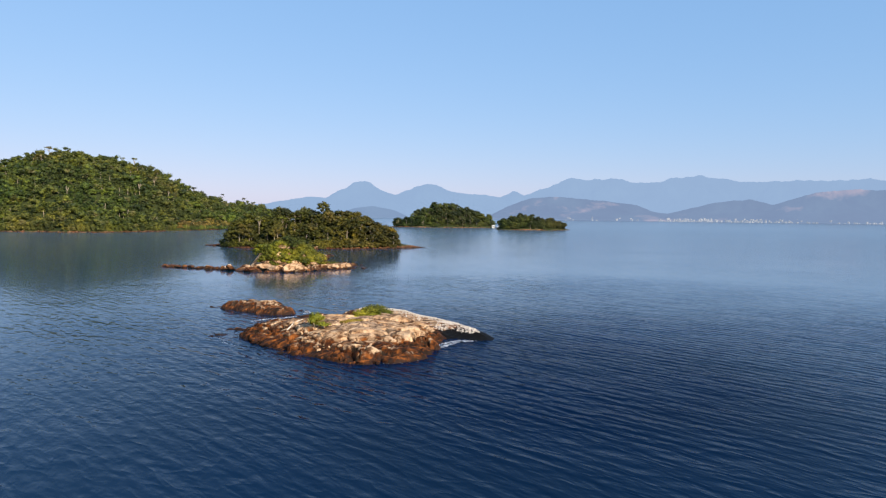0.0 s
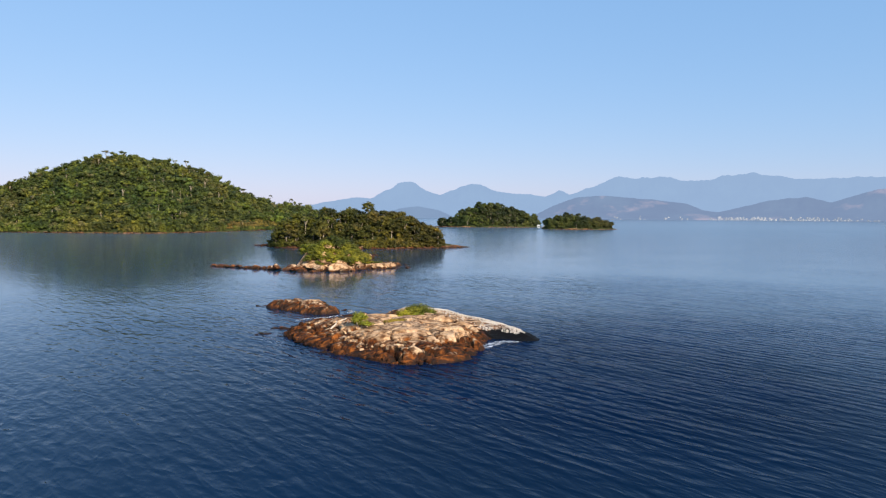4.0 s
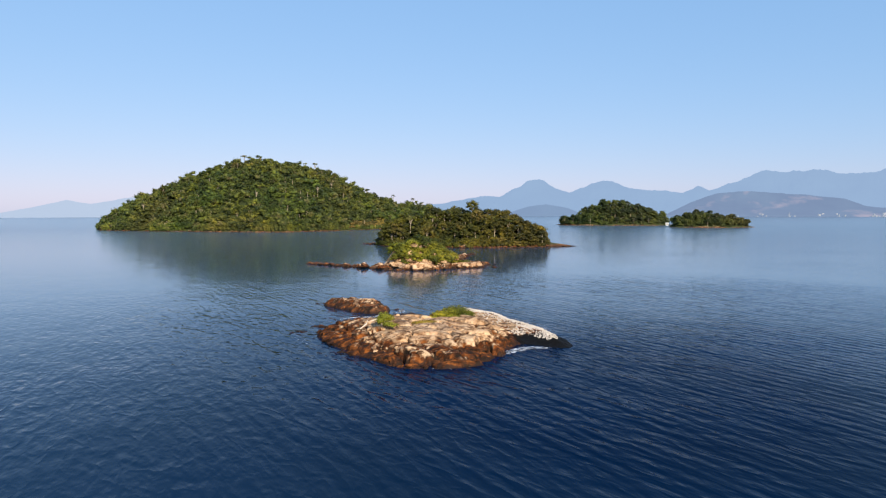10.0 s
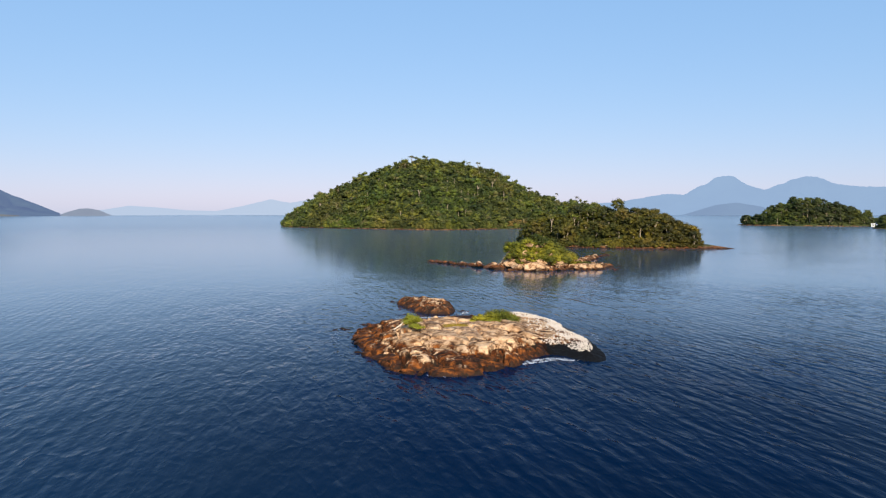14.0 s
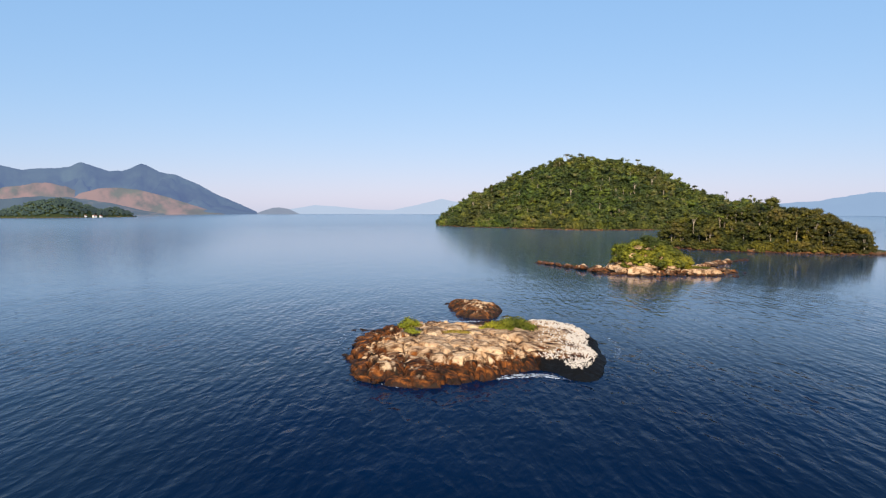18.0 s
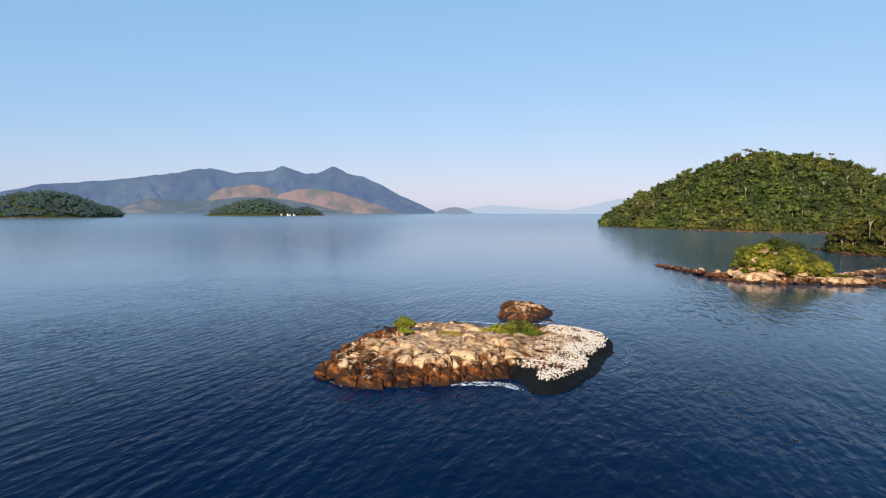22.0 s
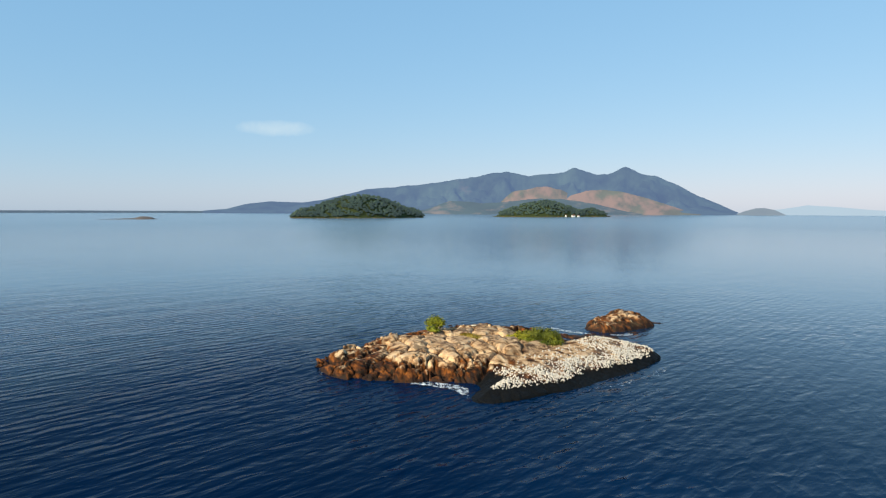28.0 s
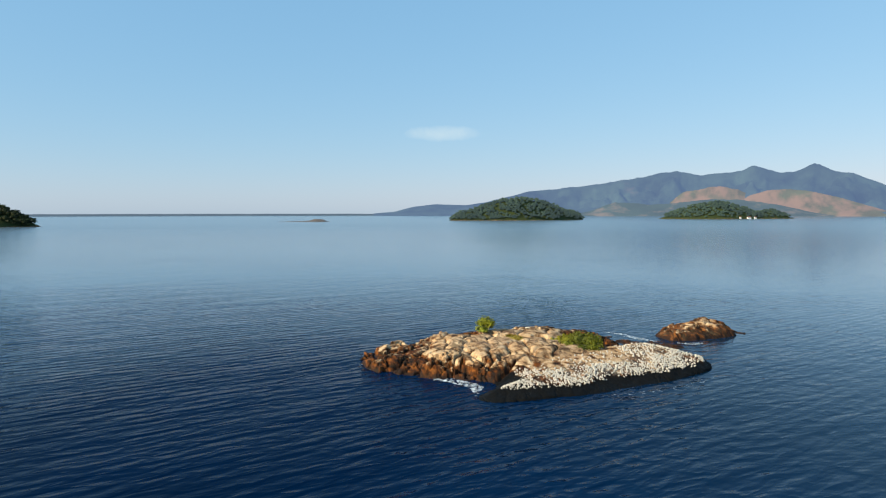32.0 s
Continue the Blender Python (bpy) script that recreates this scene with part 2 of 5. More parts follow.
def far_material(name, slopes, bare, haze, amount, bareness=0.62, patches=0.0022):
    """Distant land: colour darkened, and the haze of sea air painted in as emission."""
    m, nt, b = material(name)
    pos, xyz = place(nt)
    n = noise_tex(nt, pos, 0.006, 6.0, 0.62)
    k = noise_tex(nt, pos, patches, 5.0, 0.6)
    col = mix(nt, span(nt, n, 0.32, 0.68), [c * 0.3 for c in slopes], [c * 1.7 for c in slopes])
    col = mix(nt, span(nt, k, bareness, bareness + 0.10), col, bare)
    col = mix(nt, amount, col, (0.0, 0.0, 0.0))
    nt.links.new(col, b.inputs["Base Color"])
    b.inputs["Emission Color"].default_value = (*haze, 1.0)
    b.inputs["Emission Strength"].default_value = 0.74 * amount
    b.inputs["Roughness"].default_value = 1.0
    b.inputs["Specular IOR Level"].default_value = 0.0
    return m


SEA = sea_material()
ROCK = rock_material("granite_with_guano", guano=True, splash=1.30, rusty=0.97)
SKERRY_ROCK = rock_material("low_rust_granite", splash=1.40, rusty=0.93)
SHORE_ROCK = rock_material("shore_granite", splash=1.1, rusty=0.85, cracks=0.55)
FAR_ROCK = rock_material("far_shore_granite", scale=0.5, rusty=0.7, splash=1.2, cracks=0.3)
PALE_ROCK = rock_material("pale_smooth_granite", splash=0.45, rusty=0.8, cracks=0.2)
STACK_ROCK = plain("dark_far_rock", (0.12, 0.095, 0.085), 0.9, 0.3, 0.7)
BARK = plain("pale_bark", (0.34, 0.28, 0.20), 0.85, 2.0)
LEAF = leaf_material("broad_leaves", (0.005, 0.011, 0.003), (0.086, 0.096, 0.014), (0.17, 0.12, 0.024))
LEAF_FAR = leaf_material("hill_leaves", (0.023, 0.042, 0.012), (0.126, 0.162, 0.044), (0.20, 0.165, 0.070))
LEAF_BUSH = leaf_material("bush_leaves", (0.075, 0.110, 0.010), (0.250, 0.275, 0.026))
LEAF_MOUND = leaf_material("shrub_leaves", (0.030, 0.044, 0.006), (0.220, 0.225, 0.026))
LEAF_DARK = leaf_material("distant_leaves", (0.020, 0.036, 0.014), (0.060, 0.080, 0.030))
# woods far out, with haze painted into the leaves as a glow
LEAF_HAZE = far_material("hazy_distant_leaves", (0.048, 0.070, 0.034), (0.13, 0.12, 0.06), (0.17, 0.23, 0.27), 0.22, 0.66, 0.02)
SCRUB = leaf_material("dry_scrub", (0.10, 0.085, 0.030), (0.26, 0.195, 0.085))
LEAF_DRY = leaf_material("dry_grass", (0.16, 0.14, 0.03), (0.34, 0.29, 0.08))
# white of the lumps that stand in for seabirds
BIRD_WHITE = plain("bird_lump_white", (0.54, 0.48, 0.41), 0.9, 5.0, 0.32)
FOAM = plain("sea_foam", (0.82, 0.85, 0.88), 0.7, 2.0, 0.1)
FOAM.node_tree.links.new(span(FOAM.node_tree, noise_tex(FOAM.node_tree, place(FOAM.node_tree)[0], 1.9, 8.0, 0.75, 0.4), 0.56, 0.70), FOAM.node_tree.nodes["Principled BSDF"].inputs["Alpha"])
# town walls with the haze painted in as emission
TOWN = far_material("far_white_walls", (0.42, 0.40, 0.37), (0.30, 0.2, 0.15), (0.36, 0.43, 0.54), 0.68, 0.62)
SURF = FOAM.copy()
SURF.name = "dense_surf"
for n in SURF.node_tree.nodes:
    if n.type == "MAP_RANGE":
        n.inputs["From Min"].default_value, n.inputs["From Max"].default_value = 0.46, 0.62
WALL = plain("white_render", (0.78, 0.77, 0.74), 0.8, 0.5, 0.08)
TILE = plain("terracotta_tile", (0.32, 0.13, 0.07), 0.8, 1.0)
GLASS = plain("dark_window", (0.04, 0.05, 0.06), 0.2, 1.0, 0.2)


# ---- mesh helpers ----
def mesh(name, verts, faces, mat, smooth=False):
    me = bpy.data.meshes.new(name)
    verts = np.asarray(verts, float)
    if isinstance(faces, np.ndarray):
        n, k = faces.shape
        me.vertices.add(len(verts))
        me.vertices.foreach_set("co", verts.ravel())
        me.loops.add(n * k)
        me.loops.foreach_set("vertex_index", faces.ravel().astype(np.int32))
        me.polygons.add(n)
        me.polygons.foreach_set("loop_start", np.arange(0, n * k, k, dtype=np.int32))
        me.update(calc_edges=True)
        me.validate()
    else:
        me.from_pydata(verts.tolist(), [], faces)
        me.update()
    for m in (mat if isinstance(mat, (list, tuple)) else [mat]):
        me.materials.append(m)
    if smooth:
        me.polygons.foreach_set("use_smooth", np.ones(len(me.polygons), bool))
    return me


def part(name, me, parent, label=""):
    ob = new(name, me)
    ob.parent = parent
    return tagged(ob, label)


def grid_faces(nu, nv, wrap=False):
    """Quads over nu x nv points; wrap joins the last column to the first."""
    u, v = np.meshgrid(np.arange(nu if wrap else nu - 1), np.arange(nv - 1), indexing="ij")
    w = (u + 1) % nu
    return np.stack([u * nv + v, w * nv + v, w * nv + v + 1, u * nv + v + 1], -1).reshape(-1, 4)


def value_noise(x, y, scale, rng, octaves=4, gain=0.5):
    """Quick smooth noise, about -1 to 1, from random lattices."""
    out, amp, total = np.zeros(np.shape(x)), 1.0, 0.0
    for o in range(octaves):
        lat = rng.uniform(-1, 1, (64, 64))
        u, v = np.asarray(x) * scale * 2**o + 7.3 * o, np.asarray(y) * scale * 2**o + 3.1 * o
        i, j = np.floor(u).astype(int), np.floor(v).astype(int)
        s, t = u - i, v - j
        s, t = s * s * (3 - 2 * s), t * t * (3 - 2 * t)
        a, b, c, d = lat[i % 64, j % 64], lat[(i + 1) % 64, j % 64], lat[i % 64, (j + 1) % 64], lat[(i + 1) % 64, (j + 1) % 64]
        out += amp * ((a * (1 - s) + b * s) * (1 - t) + (c * (1 - s) + d * s) * t)
        total += amp
        amp *= gain
    return out / total


def smooth01(v):
    v = np.clip(v, 0, 1)
    return v * v * (3 - 2 * v)


ICO = None


def ico():
    """Points and faces of a ball of 20 triangles."""
    global ICO
    if ICO is None:
        bm = bmesh.new()
        bmesh.ops.create_icosphere(bm, subdivisions=1, radius=1.0)
        bm.verts.ensure_lookup_table()
        ICO = (np.array([v.co[:] for v in bm.verts]), np.array([[v.index for v in f.verts] for f in bm.faces]))
        bm.free()
    return ICO


def leaf_cloud(lobes, count, size, rng, under=-0.35):
    """Leaf sprays over a set of lobes (x, y, z, rx, ry, rz): bent diamonds that face outwards, unevenly."""
    lobes = np.asarray(lobes, float)
    area = (lobes[:, 3] * lobes[:, 5]) ** 0.9
    pick = rng.choice(len(lobes), count, p=area / area.sum())
    way = rng.normal(size=(count, 3))
    way /= np.linalg.norm(way, axis=1)[:, None]
    way[:, 2] = np.where(way[:, 2] < under, -way[:, 2] * 0.6, way[:, 2])
    mid = lobes[pick, :3] + way * lobes[pick, 3:] * rng.uniform(0.55, 1.28, (count, 1))
    nrm = way + rng.normal(scale=0.34, size=(count, 3))
    nrm /= np.linalg.norm(nrm, axis=1)[:, None]
    t = np.cross(nrm, rng.normal(size=(count, 3)))
    t /= np.linalg.norm(t, axis=1)[:, None] + 1e-9
    s = np.cross(nrm, t)
    a = size * rng.uniform(0.55, 1.5, (count, 1))
    bend = nrm * a * rng.uniform(-0.3, 0.3, (count, 1))
    quad = np.stack([mid - t * a, mid - s * a * 0.62 + bend, mid + t * a, mid + s * a * 0.62 + bend], 1)
    return quad.reshape(-1, 3), np.arange(count * 4).reshape(-1, 4)


def cores(lobes, rng, fill=0.72):
    """Uneven inner masses of the lobes, as triangles."""
    v, f = ico()
    verts, faces = [], []
    for n, l in enumerate(lobes):
        w = v * (fill * (1 + rng.normal(scale=0.12, size=(len(v), 1))))
        verts.append(w * np.array(l[3:]) + np.array(l[:3]))
        faces.append(f + n * len(v))
    return np.concatenate(verts), np.concatenate(faces)


def foliage_mesh(name, lobes, count, size, rng, mat):
    """Leaf sprays round inner masses, as one mesh of triangles."""
    v, q = leaf_cloud(lobes, count, size, rng)
    tri = np.concatenate([q[:, [0, 1, 2]], q[:, [0, 2, 3]]])
    cv, cf = cores(lobes, rng)
    return mesh(name, np.concatenate([v, cv]), np.concatenate([tri, cf + len(v)]), mat)


def tube(points, radii, sides=7):
    """A tapered limb along points."""
    pts = np.asarray(points, float)
    verts, faces = [], []
    for i, (p, r) in enumerate(zip(pts, radii)):
        d = pts[min(i + 1, len(pts) - 1)] - pts[max(i - 1, 0)]
        d = d / (np.linalg.norm(d) + 1e-9)
        a = np.cross(d, (0.3, 0.9, 0.1))
        a /= np.linalg.norm(a)
        b = np.cross(d, a)
        for k in range(sides):
            w = 2 * math.pi * k / sides
            verts.append(p + r * (math.cos(w) * a + math.sin(w) * b))
    for i in range(len(pts) - 1):
        for k in range(sides):
            j = (k + 1) % sides
            faces.append((i * sides + k, i * sides + j, (i + 1) * sides + j, (i + 1) * sides + k))
    faces.append(tuple((len(pts) - 1) * sides + k for k in range(sides)))
    return verts, faces


def join(pieces):
    verts, faces = [], []
    for v, f in pieces:
        n = len(verts)
        verts.extend(v)
        faces.extend(tuple(i + n for i in q) for q in f)
    return verts, faces


# ---- the sea ----
def sea():
    """One sheet to the horizon, finer near the rocks."""
    r = np.concatenate([np.linspace(0, 300, 30), np.geomspace(320, 5600, 40)])
    a = np.linspace(0, 2 * math.pi, 97)[:-1]
    rr, aa = np.meshgrid(r, a, indexing="ij")
    v = np.stack([rr * np.cos(aa), rr * np.sin(aa) + 60, 0 * rr], -1)
    v = v.transpose(1, 0, 2).reshape(-1, 3)
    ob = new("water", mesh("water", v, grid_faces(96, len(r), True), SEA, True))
    tagged(ob, "calm dark blue bay water with small wind ripples", "water", kind="structure")


sea()


# ---- far mountains ----
def mountain_range(name, mat, radius, depth, line, label, rng, rough=0.06, gully=0.22, near=0.76):
    """A range on an arc: line is (bearing to the left in degrees, crest height); near draws the whole of it closer."""
    line = sorted(line)
    az = np.linspace(line[0][0], line[-1][0], max(40, int((line[-1][0] - line[0][0]) * 9)))
    base = np.interp(az, [p[0] for p in line], [p[1] for p in line])
    k = np.ones(5) / 5
    base = 0.75 * base + 0.25 * np.convolve(np.pad(base, 2, mode="edge"), k, "valid")
    crest = np.maximum(base * (1 + rough * value_noise(az, 0 * az, 1.3, rng, 6, 0.62)), 0.0)
    rows = np.linspace(0, 1, 40)
    u, s = np.meshgrid(az, rows, indexing="ij")
    across, along = np.radians(u) * radius, s * depth * 1.6
    rise = np.where(s < 0.75, (s / 0.75) ** 1.1, 1 - (s - 0.75) / 0.25 * 0.5)
    bend = across + 120 * value_noise(across, along, 1 / 400, rng, 2)
    folds = np.abs(value_noise(bend, along * 0.5, 1 / 210, rng, 5, 0.5))
    spur = 1 - gully * (1 - 2.2 * folds) * np.sin(np.clip(s / 0.75, 0, 1) * math.pi) ** 0.8
    z = crest[:, None] * rise * spur - 2.0
    r = radius - depth * (0.75 - s) + depth * 0.10 * value_noise(across, along, 1 / 300, rng, 3) * (1 - np.abs(s - 0.4))
    v = np.stack([-np.sin(np.radians(u)) * r, np.cos(np.radians(u)) * r, z], -1).reshape(-1, 3)
    heart = np.array((55.0, 12.0, 20.0) if line[-1][0] > 20 else (-30.0, -20.0, 20.0))
    v = heart + (v - heart) * near
    v[:, 2] -= 24 * (1 - near) * np.clip(1 - s.reshape(-1) / 0.12, 0, 1) + np.clip(1 - s.reshape(-1) / 0.02, 0, 1)
    ob = new(name, mesh(name, v, grid_faces(len(az), len(rows)), mat, True))
    return tagged(ob, label, "mountains", kind="structure")


# each range glows with its own painted haze colour
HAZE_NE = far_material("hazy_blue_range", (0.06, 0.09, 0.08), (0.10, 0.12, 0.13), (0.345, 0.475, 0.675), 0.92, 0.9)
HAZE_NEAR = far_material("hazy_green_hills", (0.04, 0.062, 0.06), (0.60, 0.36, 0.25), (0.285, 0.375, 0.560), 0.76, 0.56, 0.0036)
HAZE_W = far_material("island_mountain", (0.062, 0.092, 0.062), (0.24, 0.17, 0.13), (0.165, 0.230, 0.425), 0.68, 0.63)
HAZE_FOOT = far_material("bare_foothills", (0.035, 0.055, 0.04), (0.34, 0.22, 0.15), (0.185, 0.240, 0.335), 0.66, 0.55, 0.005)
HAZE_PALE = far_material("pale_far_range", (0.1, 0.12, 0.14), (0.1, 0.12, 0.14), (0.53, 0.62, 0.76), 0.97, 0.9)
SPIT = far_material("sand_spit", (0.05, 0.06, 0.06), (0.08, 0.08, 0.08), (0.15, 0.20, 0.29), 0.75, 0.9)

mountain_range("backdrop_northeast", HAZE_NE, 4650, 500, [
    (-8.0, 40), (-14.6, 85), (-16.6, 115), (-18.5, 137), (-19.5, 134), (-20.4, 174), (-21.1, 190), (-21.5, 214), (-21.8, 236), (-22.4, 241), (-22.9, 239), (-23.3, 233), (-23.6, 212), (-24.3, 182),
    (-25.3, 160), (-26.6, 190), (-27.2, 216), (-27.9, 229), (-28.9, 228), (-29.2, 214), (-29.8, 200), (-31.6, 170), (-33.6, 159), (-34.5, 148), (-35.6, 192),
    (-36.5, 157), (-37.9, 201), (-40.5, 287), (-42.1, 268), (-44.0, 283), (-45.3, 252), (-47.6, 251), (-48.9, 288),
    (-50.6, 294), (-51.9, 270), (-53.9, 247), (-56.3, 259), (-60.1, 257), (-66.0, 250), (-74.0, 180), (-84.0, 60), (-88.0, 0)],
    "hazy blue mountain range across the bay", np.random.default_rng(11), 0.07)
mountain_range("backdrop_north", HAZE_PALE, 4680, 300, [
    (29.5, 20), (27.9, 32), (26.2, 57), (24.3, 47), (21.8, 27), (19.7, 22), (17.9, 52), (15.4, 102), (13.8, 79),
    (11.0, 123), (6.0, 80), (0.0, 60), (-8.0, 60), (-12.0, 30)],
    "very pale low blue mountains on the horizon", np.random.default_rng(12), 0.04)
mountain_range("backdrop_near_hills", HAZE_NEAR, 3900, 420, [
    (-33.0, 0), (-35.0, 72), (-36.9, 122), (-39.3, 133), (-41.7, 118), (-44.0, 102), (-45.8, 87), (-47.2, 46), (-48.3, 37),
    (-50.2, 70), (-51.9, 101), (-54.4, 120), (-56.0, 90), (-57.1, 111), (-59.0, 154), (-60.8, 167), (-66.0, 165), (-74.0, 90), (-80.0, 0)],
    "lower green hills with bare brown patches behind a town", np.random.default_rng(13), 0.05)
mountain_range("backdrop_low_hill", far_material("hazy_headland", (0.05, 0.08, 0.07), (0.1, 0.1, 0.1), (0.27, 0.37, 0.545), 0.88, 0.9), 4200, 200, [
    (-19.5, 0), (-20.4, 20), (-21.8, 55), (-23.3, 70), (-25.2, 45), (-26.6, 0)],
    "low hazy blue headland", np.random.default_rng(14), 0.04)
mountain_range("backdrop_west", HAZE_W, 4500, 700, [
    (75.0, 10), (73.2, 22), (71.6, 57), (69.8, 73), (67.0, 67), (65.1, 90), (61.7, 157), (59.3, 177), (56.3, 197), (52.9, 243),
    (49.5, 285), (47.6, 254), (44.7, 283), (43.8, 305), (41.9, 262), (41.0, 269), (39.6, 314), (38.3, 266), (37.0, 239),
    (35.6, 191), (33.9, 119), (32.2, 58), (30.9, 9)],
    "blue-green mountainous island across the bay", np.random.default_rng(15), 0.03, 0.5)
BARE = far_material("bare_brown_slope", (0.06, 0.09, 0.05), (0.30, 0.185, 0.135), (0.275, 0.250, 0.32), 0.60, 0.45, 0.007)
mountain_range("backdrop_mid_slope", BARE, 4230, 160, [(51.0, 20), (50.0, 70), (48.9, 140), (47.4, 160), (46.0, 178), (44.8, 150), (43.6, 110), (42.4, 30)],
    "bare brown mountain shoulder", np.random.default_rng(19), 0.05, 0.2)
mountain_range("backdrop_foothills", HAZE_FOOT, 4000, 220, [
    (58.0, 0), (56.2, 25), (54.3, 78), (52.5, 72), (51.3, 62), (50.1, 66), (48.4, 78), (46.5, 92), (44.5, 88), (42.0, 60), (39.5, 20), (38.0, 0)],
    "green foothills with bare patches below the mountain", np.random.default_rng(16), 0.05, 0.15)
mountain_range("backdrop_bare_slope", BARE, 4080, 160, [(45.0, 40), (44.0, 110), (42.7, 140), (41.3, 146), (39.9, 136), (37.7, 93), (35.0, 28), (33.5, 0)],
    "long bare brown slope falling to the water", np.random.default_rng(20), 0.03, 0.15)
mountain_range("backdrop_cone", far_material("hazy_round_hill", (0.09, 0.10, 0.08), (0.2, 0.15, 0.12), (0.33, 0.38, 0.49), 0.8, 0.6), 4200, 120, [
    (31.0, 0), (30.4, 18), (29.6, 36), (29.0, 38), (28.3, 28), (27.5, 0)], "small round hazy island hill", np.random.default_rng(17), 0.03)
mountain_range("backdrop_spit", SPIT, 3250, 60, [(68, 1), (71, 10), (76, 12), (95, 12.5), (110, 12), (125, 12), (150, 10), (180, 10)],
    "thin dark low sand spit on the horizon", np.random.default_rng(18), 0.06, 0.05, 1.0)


# ---- the bare rock islet ----
def inside_distance(x, y, outline):
    """Distance to the shore, positive inside the outline (a closed smooth ring)."""
    pts = np.asarray(outline, float)
    n = len(pts)
    t = np.arange(n * 12) / 12.0
    i, f = t.astype(int), (t % 1)[:, None]
    p0, p1, p2, p3 = (pts[(i + k) % n] for k in (-1, 0, 1, 2))
    ring = 0.5 * (2 * p1 + (p2 - p0) * f + (2 * p0 - 5 * p1 + 4 * p2 - p3) * f**2 + (3 * p1 - p0 - 3 * p2 + p3) * f**3)
    nxt = np.roll(ring, -1, 0)
    best, inside = np.full(x.shape, 1e9), np.zeros(x.shape, bool)
    for (ax, ay), (bx, by) in zip(ring, nxt):
        dx, dy = bx - ax, by - ay
        k = np.clip(((x - ax) * dx + (y - ay) * dy) / (dx * dx + dy * dy + 1e-12), 0, 1)
        best = np.minimum(best, np.hypot(x - ax - k * dx, y - ay - k * dy))
        inside ^= ((ay > y) != (by > y)) & (x < dx * (y - ay) / (dy + 1e-12) + ax)
    return np.where(inside, best, -best)


ROCK_SHORE = [(-15.0, 90.5), (-14.9, 82.5), (-13.2, 75.5), (-11.0, 69), (-7.4, 63), (-4.4, 60.6), (0, 59.8), (4.5, 61), (8.3, 65.0),
              (11.6, 69.2), (14.8, 71.2), (18.0, 67.2), (20.9, 67.8), (21.6, 75), (21.2, 85), (20.2, 93), (17.2, 100), (12.5, 103), (3, 98), (-5, 99), (-11, 96)]


def cells(x, y, size, rng, stretch=1.0, angle=0.0, tilt=0.3, dip=(0.0, 0.0)):
    """Fractured rock over a jittered lattice: each cell's lift and tilt, and the distance to its joint."""
    c, s = math.cos(radians(angle)), math.sin(radians(angle))
    u, v = (x * c + y * s) / (size * stretch), (-x * s + y * c) / size
    n = 97
    jx, jy, h, tx, ty = (rng.uniform(-1, 1, (n, n)) for _ in range(5))
    i0, j0 = np.floor(u).astype(int), np.floor(v).astype(int)
    best, second, lift = np.full(x.shape, 1e9), np.full(x.shape, 1e9), np.zeros(x.shape)
    for di in (-1, 0, 1):
        for dj in (-1, 0, 1):
            i, j = i0 + di, j0 + dj
            a, b = i + 0.5 + 0.42 * jx[i % n, j % n], j + 0.5 + 0.42 * jy[i % n, j % n]
            d = np.abs(u - a) ** 1.4 + np.abs(v - b) ** 1.4
            mine = d < best
            second = np.where(mine, best, np.minimum(second, d))
            lift = np.where(mine, h[i % n, j % n] + tilt * 4 * ((dip[0] + tx[i % n, j % n]) * (u - a) + (dip[1] + ty[i % n, j % n]) * (v - b)), lift)
            best = np.where(mine, d, best)
    return lift, (second - best) * size


